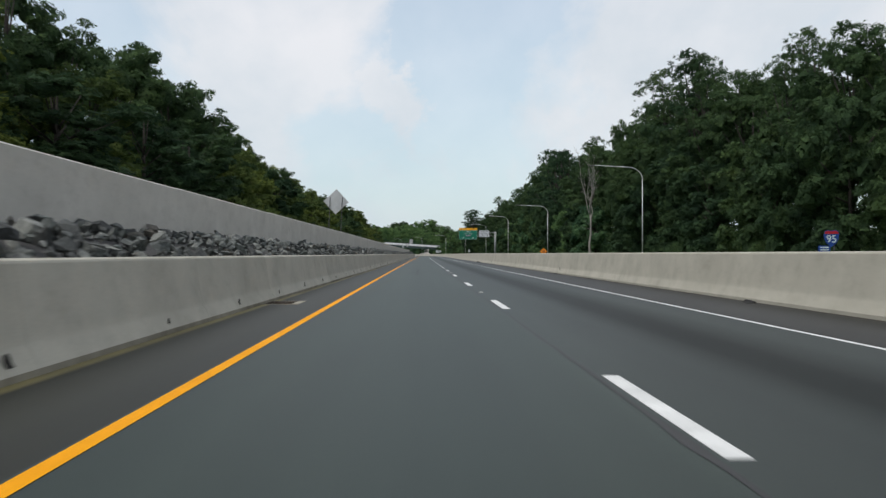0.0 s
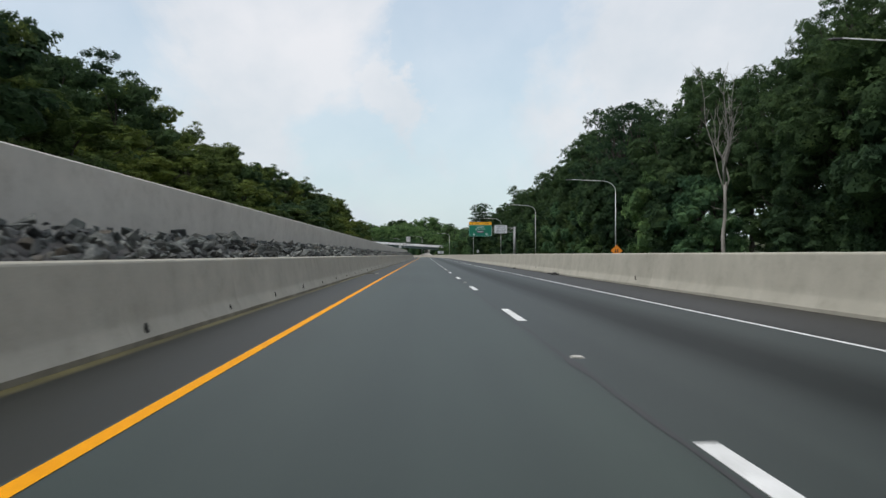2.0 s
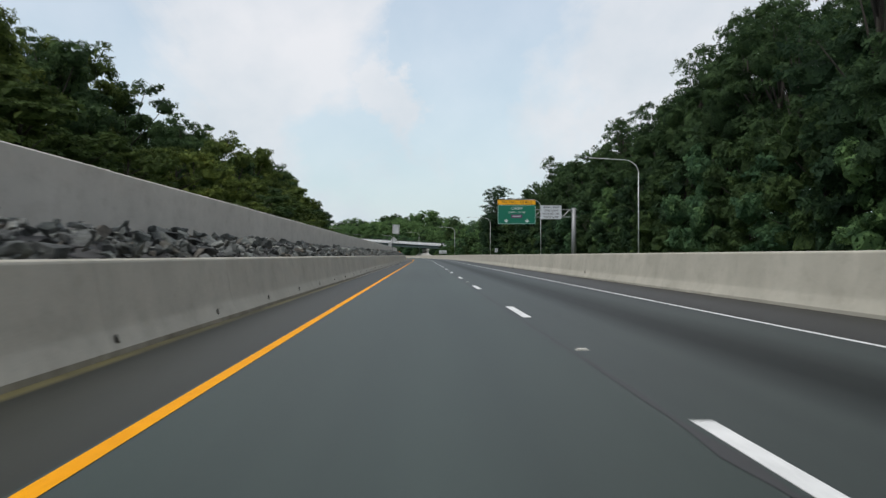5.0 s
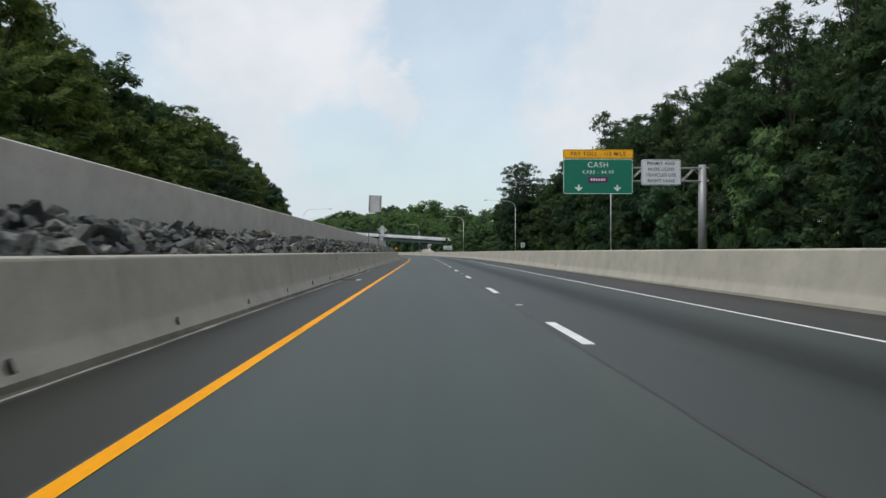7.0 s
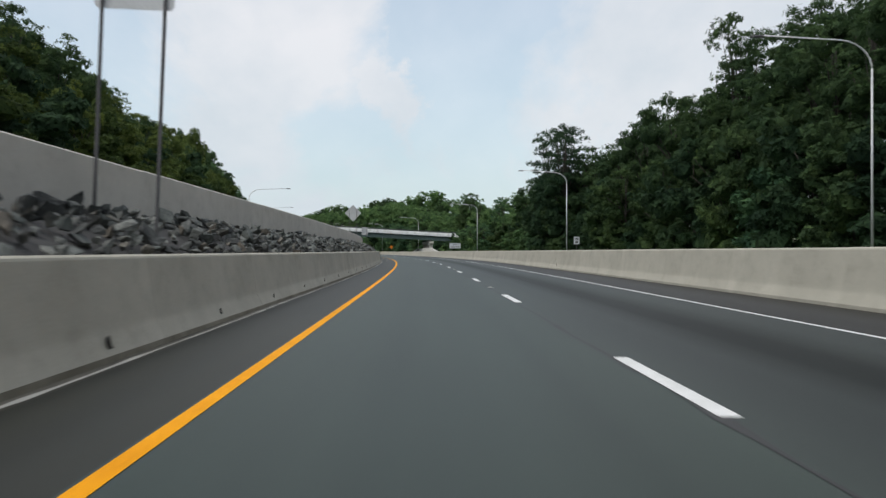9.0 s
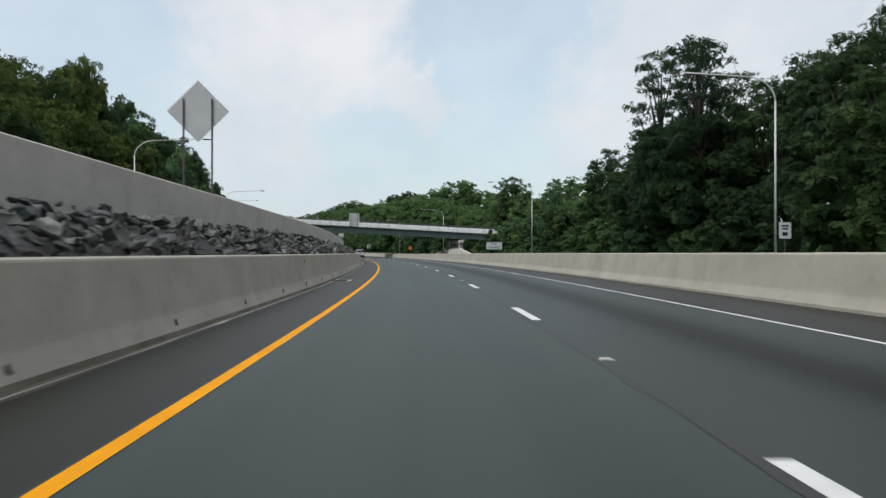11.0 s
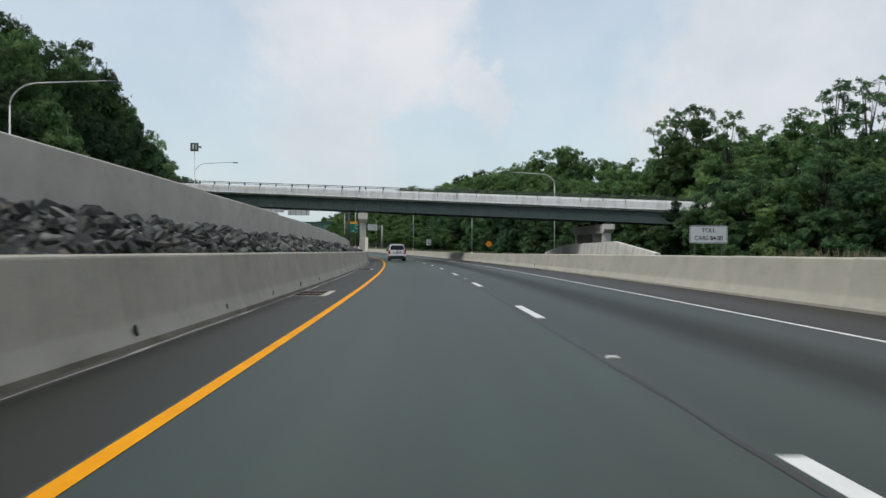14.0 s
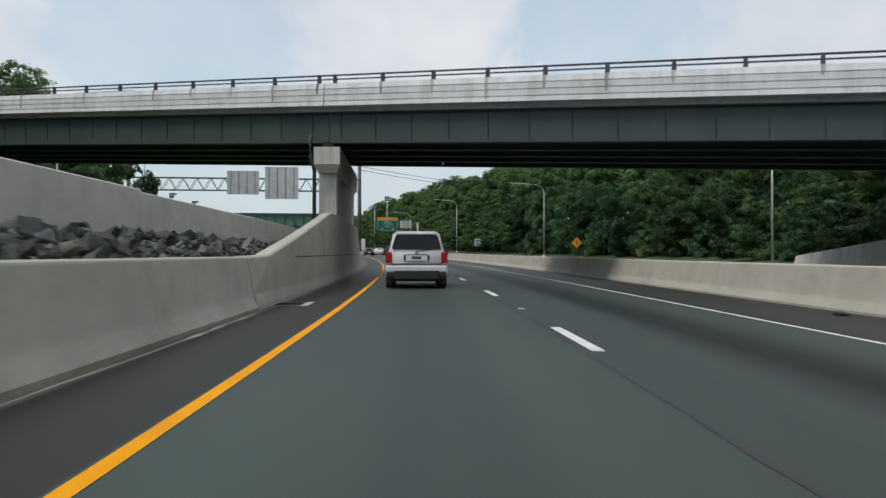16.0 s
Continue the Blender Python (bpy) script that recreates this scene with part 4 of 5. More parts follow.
def toll_price_sign(s, n):
    thing = empty("toll_sign", stand(s, n, hill(s, n)), "white toll price sign on two dark posts", "road sign")
    for x in (-1.2, 1.2):
        part("post", boxed((x - 0.06, 0.03, -0.3), (x + 0.06, 0.11, 3.2), 0.005), M_POST, thing)
    p = part("panel", sign_panel(3.3, 1.5, 0.03, 0.12), M_SIGNWHITE, thing, "white board with black letters", m=pose(0, 0, 2.62))
    part("border", frame_border(3.3, 1.5, 0.12, 0.03), M_SIGNINK, p)
    lettering("TOLL", 0.50, pose(0, -0.004, 0.34) @ UPRIGHT, p, M_SIGNINK)
    lettering("CARS $4.00", 0.50, pose(0, -0.004, -0.32) @ UPRIGHT, p, M_SIGNINK)
    return thing


toll_price_sign(527.4, 25.4)


# ---- trees ----
def crown_mesh(name, seed, height, radius, low, lobes, leaves, leaf, material, airy=0.25):
    """A crown of boughs, each a cluster of leaf clumps; the highest boughs are open and let the sky through."""
    r = np.random.default_rng(seed)
    boughs, sizes, opens = [], [], []
    for k in range(lobes):
        f = (k + r.uniform(0, 1)) / lobes
        z = low + (height - low) * f
        girth = radius * math.sin(math.pi * (0.22 + 0.64 * f)) ** 0.75 * r.uniform(0.40, 1.12) * (0.78 if f > 1 - airy else 1.0)
        a = k * 2.4 + r.uniform(-0.6, 0.6)
        size = radius * r.uniform(0.30, 0.50) * (1.0 - 0.30 * f)
        d = max(0.0, girth - size * 0.5)
        boughs.append((d * math.cos(a), d * math.sin(a), min(z, height - size * 0.8)))
        sizes.append(size)
        opens.append(f > 1 - airy or (airy and r.random() < 0.08))
    boughs, sizes, opens = np.array(boughs), np.array(sizes), np.array(opens)
    # clumps round each bough
    clumps, csize, copen = [], [], []
    for c, sz, op in zip(boughs, sizes, opens):
        for _ in range(7 if op else 8):
            d = r.normal(size=3)
            d[2] = abs(d[2] + 0.3) - 0.25
            d /= np.linalg.norm(d)
            clumps.append(c + d * sz * r.uniform(0.55, 1.0) * np.array([1, 1, 0.8]))
            csize.append(sz * r.uniform(0.26, 0.46))
            copen.append(op)
    clumps, csize, copen = np.array(clumps), np.array(csize), np.array(copen)
    w = csize**2 * np.where(copen, 0.75, 1.0)
    pick = r.choice(len(clumps), leaves, p=w / w.sum())
    d = r.normal(size=(leaves, 3))
    d[:, 2] = np.abs(d[:, 2] + 0.4) - 0.4
    d /= np.linalg.norm(d, axis=1)[:, None]
    rad = csize[pick] * r.uniform(0.55, 1.12, leaves)
    stray = r.random(leaves) < 0.07
    rad[stray] *= r.uniform(1.1, 1.7, stray.sum())
    p = clumps[pick] + d * rad[:, None] * np.array([1.05, 1.05, 0.75])
    nrm = d * 0.8 + np.array([0, 0, 0.35]) + r.normal(scale=0.40, size=(leaves, 3))
    nrm /= np.linalg.norm(nrm, axis=1)[:, None]
    t = np.cross(nrm, r.normal(size=(leaves, 3)))
    t /= np.linalg.norm(t, axis=1)[:, None]
    b = np.cross(nrm, t)
    sz = leaf * r.uniform(0.55, 1.3, leaves)[:, None] * np.where(copen[pick], 0.85, 1.0)[:, None]
    tri = np.stack([p - t * sz * 0.6 - b * sz * 0.35, p + t * sz * 0.6 - b * sz * 0.25, p + b * sz * 0.7], 1).reshape(-1, 3)
    verts, faces = [tri], [(np.arange(leaves)[:, None] * 3 + np.arange(3)).tolist()]
    off = len(tri)
    ico = bmesh.new()
    bmesh.ops.create_icosphere(ico, subdivisions=1, radius=1.0)
    iv, jf = np.array([v.co[:] for v in ico.verts]), np.array([[v.index for v in f.verts] for f in ico.faces])
    ico.free()
    for c, sz, op in zip(boughs, sizes, opens):
        if not op:
            verts.append(iv * sz * 0.75 * r.uniform(0.72, 1.12, (len(iv), 1)) * np.array([1, 1, 0.8]) + c - np.array([0, 0, sz * 0.15]))
            faces.append((jf + off).tolist())
            off += len(iv)
    me = bpy.data.meshes.new(name)
    me.from_pydata(np.concatenate(verts).tolist(), [], [f for fs in faces for f in fs])
    me.materials.append(material)
    me.materials.append({M_LEAF: M_CORE, M_LEAF2: M_CORE2, M_LEAF3: M_CORE3}[material])
    me.polygons.foreach_set("material_index", [0] * leaves + [1] * (len(me.polygons) - leaves))
    return me, boughs


def make_tree(seed, height, radius, low, lobes, leaves, leaf, material, airy, label):
    r = random.Random(seed)
    tree = empty("tree", Matrix(), label, "tree", "roadside trees")
    me, boughs = crown_mesh("crown", seed, height, radius, low, lobes, leaves, leaf, material, airy)
    bm = bmesh.new()
    pts = [(0, 0, -0.6), (0.05, 0, 0.6), (r.uniform(-0.2, 0.2), r.uniform(-0.2, 0.2), height * 0.4), (r.uniform(-0.3, 0.3), r.uniform(-0.3, 0.3), height * 0.88)]
    tube(bm, pts, [height * 0.020, height * 0.016, height * 0.011, 0.04], 7)
    for c in boughs[:: max(1, len(boughs) // 16)]:
        z = c[2] * 0.66
        tube(bm, [(0, 0, z), tuple(c * np.array([0.5, 0.5, 0]) + np.array([0, 0, z * 0.55 + c[2] * 0.45])), tuple(c)], [height * 0.006, height * 0.004, 0.02], 5)
    part("trunk", bm, M_BARK, tree, "grey-brown trunk with limbs", True)
    part("crown", me, None, tree, "green summer leaves on uneven boughs")
    return tree


KINDS = [
    make_tree(11, 15.0, 4.8, 0.8, 22, 4100, 0.58, M_LEAF, 0.12, "tall leafy roadside tree with dense dark green crown"),
    make_tree(12, 21.0, 5.8, 1.6, 26, 4700, 0.62, M_LEAF, 0.18, "tall broad leafy tree with dark green crown open at the top"),
    make_tree(13, 11.0, 4.2, 0.5, 20, 4300, 0.44, M_LEAF2, 0.06, "leafy roadside tree with light green crown"),
    make_tree(14, 25.0, 6.0, 5.0, 28, 4700, 0.64, M_LEAF, 0.50, "very tall open-crowned leafy tree with dark green boughs"),
    make_tree(15, 8.0, 3.8, 0.2, 18, 3800, 0.40, M_LEAF2, 0.0, "bushy young tree with light green crown"),
    make_tree(16, 8.5, 4.0, 0.1, 18, 3300, 0.52, M_LEAF, 0.0, "bushy low tree with dark green crown"),
    make_tree(17, 16.0, 3.6, 4.0, 18, 2600, 0.50, M_LEAF3, 0.75, "slender airy tree with sparse light green leaves"),
    make_tree(18, 11.0, 4.3, 0.5, 20, 4000, 0.48, M_LEAF3, 0.08, "leafy tree with haze-paled green crown"),
    make_tree(19, 8.0, 3.9, 0.2, 18, 3400, 0.46, M_LEAF3, 0.0, "bushy young tree with haze-paled green crown"),
]
TALL = [15.0, 21.0, 11.0, 25.0, 8.0, 8.5, 16.0, 11.0, 8.0]
used = [False] * len(KINDS)
rt = random.Random(21)
# crowns for the woods behind the first rows, joined into one
FAR_TALL = [20.0, 23.0, 18.0, 25.0] + TALL[:4]
far_data = []


def crown_arrays(me, trunk=None):
    """Corners, triangles and material slots of a crown, with its trunk in the third slot."""
    co = np.array([v.co[:] for v in me.vertices])
    tri = np.array([p.vertices[:] for p in me.polygons])
    slot = np.array([p.material_index for p in me.polygons])
    if trunk:
        bm = bmesh.new()
        bm.from_mesh(trunk)
        bmesh.ops.triangulate(bm, faces=bm.faces[:])
        bm.verts.index_update()
        tri = np.concatenate([tri, np.array([[v.index + len(co) for v in f.verts] for f in bm.faces])])
        slot = np.concatenate([slot, np.full(len(bm.faces), 2)])
        co = np.concatenate([co, np.array([v.co[:] for v in bm.verts])])
        bm.free()
    return co, tri, slot


for k, (h, w) in enumerate(((20.0, 5.6), (23.0, 6.0), (18.0, 5.4), (25.0, 5.6))):
    far_data.append(crown_arrays(crown_mesh("woods", 31 + k, h, w, h * 0.40, 16, 2500, 0.66, M_LEAF, 0.15)[0]))
for tree in KINDS[:4]:
    meshes = {c.name.split(".")[0]: c.data for c in tree.children}
    far_data.append(crown_arrays(meshes["crown"], meshes["trunk"]))
woods = {"dark": [[], [], [], 0], "light": [[], [], [], 0], "green": [[], [], [], 0]}


def plant(kind, s, n, top):
    """A tree of a kind at the roadside whose crown ends at the height top."""
    base = hill(s, n) - 0.2
    scale = (top - base) / TALL[kind]
    wide = min(1.25, max(scale, 0.80))
    m = Matrix.Translation(along(s, n, base)) @ Matrix.Rotation(rt.uniform(0, 6.28), 4, "Z") @ Matrix.Diagonal((wide * rt.uniform(0.9, 1.15), wide * rt.uniform(0.9, 1.15), scale, 1))
    if not used[kind]:
        used[kind] = True
        KINDS[kind].matrix_basis = m
        return KINDS[kind]
    ob = copy_thing(KINDS[kind], Matrix())
    ob.matrix_basis = m
    return ob


def wood(tone, s, n, top, kind=None):
    """A crown of the woods behind the first rows; a kind gives it the fuller shape of a roadside tree. Deep in the woods only the upper boughs bear leaves."""
    k = rt.randrange(4) if kind is None else 4 + kind
    v, f, slot = far_data[k]
    if n > 0 and s < 480:
        leafy = (slot == 2) | (v[f].mean(1)[:, 2] > FAR_TALL[k] * (0.55 if kind is None else 0.30))
        f, slot = f[leafy], slot[leafy]
    base = hill(s, n) - 0.3
    scale = (top - base) / FAR_TALL[k]
    a, wide = rt.uniform(0, 6.28), min(1.25, max(0.85, scale))
    c, sn = math.cos(a) * wide, math.sin(a) * wide
    group = woods[tone]
    group[0].append(np.stack([v[:, 0] * c - v[:, 1] * sn, v[:, 0] * sn + v[:, 1] * c, v[:, 2] * scale], 1) + np.array(along(s, n, base)))
    group[1].append(f + group[3])
    group[2].append(slot)
    group[3] += len(v)


def left_edge(s):
    return float(np.interp(s, [-100, 285, 340, 385, 450, 540, 700], [-16.5, -17, -24, -29, -33, -36, -37]))


def left_top(s):
    """Height of the woods' skyline, taken 6 m behind their edge."""
    return float(np.interp(s, [0, 60, 79, 90, 97, 106, 115, 121, 130, 136, 145, 155, 163, 170, 177, 195, 208, 225, 239, 258, 271, 276, 283, 296, 305, 317, 329, 338, 352, 365, 373, 389, 401, 419, 448, 465, 472, 478, 482, 492, 504, 508, 522, 534, 550, 560, 568, 575, 580, 586, 595, 602, 610, 625, 642, 660, 680],
                           [17, 17.3, 17.8, 17, 16.5, 14.4, 15.2, 13.6, 15.4, 13, 13.3, 14.3, 12.9, 13, 14.3, 15, 14.6, 15, 14, 15, 15.8, 15.8, 14.9, 14.6, 15.4, 16.8, 17.3, 19.3, 20.4, 20.4, 22, 21.6, 20.7, 20.5, 22, 24.3, 26.2, 25.8, 23.8, 26.4, 24.4, 23.2, 25, 23.3, 24.2, 25.8, 28.5, 28.5, 25, 23.2, 24, 20.5, 22.3, 22.8, 19, 16.5, 12]))


def right_edge(s):
    return float(np.interp(s, [-100, 440, 480, 500, 520, 545, 700, 1000], [32, 31, 33, 35, 34, 33, 34, 36]))


def right_top(s):
    """Height of the woods' skyline, taken 5.5 m behind their edge."""
    return float(np.interp(s, [0, 70, 88, 97, 107, 115, 135, 142, 150, 172, 190, 203, 216, 225, 240, 262, 278, 286, 292, 300, 312, 322, 334, 347, 372, 386, 398, 405, 428, 444, 470, 486, 491, 498, 503, 508, 524, 532, 538, 546, 551, 556, 562, 569, 576, 579, 582, 588, 594, 600, 610, 623, 638, 656, 672, 710, 766, 800, 830, 855, 880, 910, 940, 965, 985],
                           [20, 21, 23.6, 22.5, 25.6, 27.8, 27.3, 25.6, 23.6, 24.3, 24.2, 25.6, 26.8, 28.6, 29.9, 30.2, 29.4, 26.2, 24.8, 25.8, 26.4, 25.2, 24, 24.2, 24.4, 24.4, 23.4, 22.6, 22.4, 21.5, 18.6, 19.4, 20, 20, 16.8, 13.7, 14.2, 15.8, 14.6, 13.4, 15.4, 17.3, 19.2, 18.6, 17.4, 13.5, 13.5, 14.8, 16, 17, 16.6, 18.2, 19.6, 22.0, 22.8, 23, 22.6, 22.2, 22.6, 22.2, 20.2, 16.5, 12.5, 9, 7]))


def clear_of_parapet(s):
    """Growth that stays low beyond the overpass."""
    return 0.88 if 506 < s < 612 else 0.90 if s < 662 and s >= 612 else 1.0


def line(h, n, ref):
    """The height at the offset n that lies on the same line of sight as h at ref."""
    return 1.1 + (h - 1.1) * n / ref


# left woods: a bushy front, then the taller row that makes the skyline
s = -24.0
while s < 644:
    e, top = left_edge(s), left_top(s)
    ref = e - 6
    n = e + rt.uniform(-1, 0.8)
    plant(rt.choice((0, 2, 2, 5) if s < 75 else (2, 4, 4, 5) if s < 480 else (5, 5, 7, 8)), s, n, line(top, n, ref) * rt.uniform(0.64, 0.82))
    n = e - 6 + rt.uniform(-1.2, 1.2)
    wood(rt.choice(("dark", "dark" if s < 75 else "light" if s < 480 else "green")), s + 2, n, line(top, n, ref) * rt.choice((0.90, 0.95, 0.99, 1.01)), rt.choice((2, 2, 0) if s < 320 else (0, 2, 1)))
    if rt.random() < 0.6:
        n = e - 12 + rt.uniform(-2, 2)
        wood("dark" if rt.random() < 0.6 or s > 480 else "light", s, n, line(top, n, ref) * rt.uniform(0.80, 0.93))
    s += rt.uniform(5.8, 7.6)
# tall trees that stand over the rest
plant(1, 172.0, -40.0, 26.5)
plant(1, 512.5, -42.0, 26.2)
plant(1, 577, -42.5, 29.5)
plant(0, 586, -43.0, 26.0)
# right woods
s = 5.0
while s < 985:
    e, top = right_edge(s), right_top(s)
    ref = e + 5.5
    n = e + rt.uniform(-0.8, 1.4) + (1.0 if s < 500 else 0.0) + (3.0 if 128 < s < 160 else 0.0)
    h = line(top, n, ref)
    if s < 760:
        plant(rt.choice((0, 5, 5, 5, 8) if s < 500 else (7, 7, 8, 5)), s, n, min(13.0, h * rt.uniform(0.36, 0.74)))
    else:
        wood("green", s, n, h * rt.uniform(0.6, 0.8))
    n = ref + rt.uniform(-1.5, 1.5)
    h = line(top, n, ref) * rt.choice((0.85, 0.92, 0.96, 0.99))
    if 196 < s < 236:
        h *= 0.76  # lower growth behind the open-crowned trees
    if s < 640:
        wood("dark" if s < 500 or rt.random() < 0.2 else "green", s + 2.5, n, h * clear_of_parapet(s), rt.choice((0, 1, 1, 3) if s < 500 else (2, 0, 1)))
    else:
        wood("green", s + 2.5, n, h)
    n = e + 12 + rt.uniform(-2, 2)
    if s > 480 or rt.random() < 0.65:
        wood("dark" if s < 500 or rt.random() < 0.3 else "green", s + 2.4, n, line(top, n, ref) * rt.uniform(0.74, 0.93) * (0.8 if 190 < s < 236 else clear_of_parapet(s)))
    if s > 480 or rt.random() < 0.25:
        n = e + 22 + rt.uniform(-2, 2)
        wood("dark" if s < 500 or rt.random() < 0.3 else "green", s + 4.4, n, line(top, n, ref) * rt.uniform(0.74, 0.92) * clear_of_parapet(s))
    s += rt.uniform(5.8, 7.8)
for k in range(26):
    wood("green", 700 + 11 * k, 32.0 + rt.uniform(-0.6, 1), rt.uniform(4.5, 7.0))
    wood("green", 706 + 11 * k, 34.0 + rt.uniform(-1, 1), rt.uniform(7.0, 10.0))
# tall open trees over their neighbours, and thin ones over the end of the overpass
for kind, s, n, top in ((3, 445, 31.5, 23.0), (3, 450, 33.5, 25.0), (3, 456, 31.5, 24.8), (3, 388, 37.0, 27.6), (3, 129, 36.5, 28.4), (3, 199, 34.0, 25.0), (3, 208, 33.6, 26.4), (3, 217, 34.2, 27.6), (3, 227, 34.5, 28.8), (3, 114, 36.5, 28.0),
                        (6, 573, 38.5, 20.0), (6, 566, 38.0, 20.2), (1, 562, 38.5, 19.8), (6, 532, 39.0, 16.8), (6, 527, 39.2, 16.0), (6, 553, 38.5, 17.6)):
    plant(kind, s, n, top)
# growth round the end of the overpass
for kind, s, n, top in ((5, 541.5, 29.2, 6.1), (8, 535.0, 29.5, 6.6), (7, 531.5, 31.0, 8.2), (8, 526.0, 32.0, 7.4), (7, 521, 32.0, 8.8), (5, 545.5, 31.8, 6.4), (5, 507, 38.5, 8.5), (0, 503, 42.0, 14.0), (0, 512, 43.0, 12.5)):
    plant(kind, s, n, top)
for tone, material, inner in (("dark", M_LEAF, M_CORE), ("light", M_LEAF2, M_CORE2), ("green", M_LEAF3, M_CORE3)):
    co, tri, slot = (np.concatenate(x) for x in woods[tone][:3])
    me = bpy.data.meshes.new("woods")
    me.vertices.add(len(co))
    me.vertices.foreach_set("co", co.astype(np.float32).ravel())
    me.loops.add(len(tri) * 3)
    me.loops.foreach_set("vertex_index", tri.astype(np.int32).ravel())
    me.polygons.add(len(tri))
    me.polygons.foreach_set("loop_start", np.arange(len(tri), dtype=np.int32) * 3)
    for m in (material, inner, M_BARK):
        me.materials.append(m)
    me.polygons.foreach_set("material_index", slot.astype(np.int32))
    me.update(calc_edges=True)
    me.validate()
    tagged(new("woods", me), "dense green deciduous woods rising behind the road", "woods", kind="stuff")


def dead_tree(s, n):
    """A bare tree: a slim trunk that forks into crooked upright stems with fine twigs."""
    r = random.Random(4)
    bm = bmesh.new()

    def crooked(a, b, r0, r1, bend, sides):
        a, b = Vector(a), Vector(b)
        pts = [a.lerp(b, t) + Vector((r.uniform(-bend, bend), r.uniform(-bend, bend), 0)) * math.sin(math.pi * t) for t in np.linspace(0, 1, 6)]
        tube(bm, pts, [r0 + (r1 - r0) * k / 5 for k in range(6)], sides)
        return pts

    crooked((0, 0, -0.5), (0.25, 0.1, 8.0), 0.21, 0.15, 0.12, 8)
    for k in range(9):
        a, z0 = k * 2.4 + r.uniform(-0.4, 0.4), 6.6 + k * 0.32
        reach, top = r.uniform(0.6, 2.5), r.uniform(13.5, 19.8)
        pts = crooked((0.22, 0.1, z0), (reach * math.cos(a), reach * math.sin(a), top), r.uniform(0.07, 0.10), 0.016, 0.55, 5)
        for p in pts[2:]:
            for _ in range(3):
                b = r.uniform(0, 6.28)
                q = p + Vector((math.cos(b) * r.uniform(0.4, 1.1), math.sin(b) * r.uniform(0.4, 1.1), r.uniform(0.5, 1.7)))
                crooked(p, q, 0.022, 0.007, 0.12, 4)
    for z0 in (4.2, 5.3, 6.0):
        b = r.uniform(0, 6.28)
        crooked((0.1, 0.05, z0), (1.6 * math.cos(b), 1.6 * math.sin(b), z0 + r.uniform(0.3, 1.2)), 0.035, 0.010, 0.2, 4)
    t = part("dead_tree", bm, M_DEAD, None, smooth=True, m=stand(s, n, hill(s, n)))
    return tagged(t, "bare dead tree with pale upright branches", "tree")


dead_tree(147.0, 28.6)


# ---- small signs on the far verge ----
def shield_outline(w, h):
    pts = [(0, 0.46), (0.22, 0.50), (0.40, 0.44), (0.46, 0.24), (0.44, 0.0), (0.32, -0.26), (0.0, -0.5)]
    return [(x * w, z * h) for x, z in pts] + [(-x * w, z * h) for x, z in reversed(pts[1:-1])]


def route_marker(s, n):
    thing = empty("route_marker", stand(s, n, hill(s, n)), "blue and red interstate route shield on a steel post", "road sign")
    part("post", boxed((0.16, 0.03, -0.3), (0.22, 0.09, 2.5), 0.004), M_POST, thing)
    sh = part("shield", prism(shield_outline(0.98, 0.98), 0.0, 0.02), M_BLUE, thing, "blue shield", m=pose(0, 0, 2.12))
    part("crown", prism([(-0.42, 0.27), (0.42, 0.27), (0.38, 0.40), (0.20, 0.45), (0, 0.41), (-0.20, 0.45), (-0.38, 0.40)], -0.006, 0.0), M_RED, sh, "red band")
    lettering("95", 0.62, pose(0, -0.004, -0.05) @ UPRIGHT, sh, M_LEGEND)
    tab = part("tab", sign_panel(0.72, 0.36, 0.02, 0.04), M_BLUE, thing, "small blue plate with pale bars", m=pose(-0.42, 0, 1.52))
    for z in (0.07, -0.07):
        part("bar", boxed((-0.25, -0.006, z - 0.035), (0.25, 0.0, z + 0.035)), M_LEGEND, tab)
    return thing


route_marker(52.7, 24.0)


def diamond_sign(s, n, size, zc, symbol):
    thing = empty("warning_sign", stand(s, n, hill(s, n)), "orange diamond warning sign low on a post", "road sign")
    part("post", boxed((-0.03, 0.03, -0.3), (0.03, 0.09, zc + 0.3), 0.004), M_POST, thing)
    p = part("panel", prism([(0, -size / 2), (size / 2, 0), (0, size / 2), (-size / 2, 0)], 0.0, 0.02), M_ORANGE, thing, "orange diamond board", m=pose(0, 0, zc))
    for x in symbol:
        part("symbol_bar", boxed((x - 0.06, -0.006, -0.25), (x + 0.06, 0.0, 0.22)), M_SIGNINK, p)
    return thing


diamond_sign(173.0, 24.4, 1.5, 1.72, (-0.14, 0.14))
diamond_sign(637.4, 26.3, 1.5, 2.4, (0.0,))


def plain_sign(s, n, w, h, zc):
    thing = empty("speed_sign", stand(s, n, hill(s, n)), "small white upright sign with dark bars on a post", "road sign")
    part("post", boxed((-0.03, 0.02, -0.3), (0.03, 0.08, zc + h / 2), 0.004), M_POST, thing)
    p = part("panel", sign_panel(w, h, 0.02, 0.06), M_SIGNWHITE, thing, "white board", m=pose(0, 0, zc))
    for z, hh, ww in ((0.28, 0.10, 0.6), (0.10, 0.10, 0.5), (-0.22, 0.22, 0.45)):
        part("bar", boxed((-ww * w / 2, -0.006, (z - hh / 2) * h), (ww * w / 2, 0.0, (z + hh / 2) * h)), M_SIGNINK, p)
    return thing


plain_sign(416.0, 25.6, 0.85, 1.1, 2.7)
plain_sign(719.2, 29.3, 1.5, 1.75, 2.65)

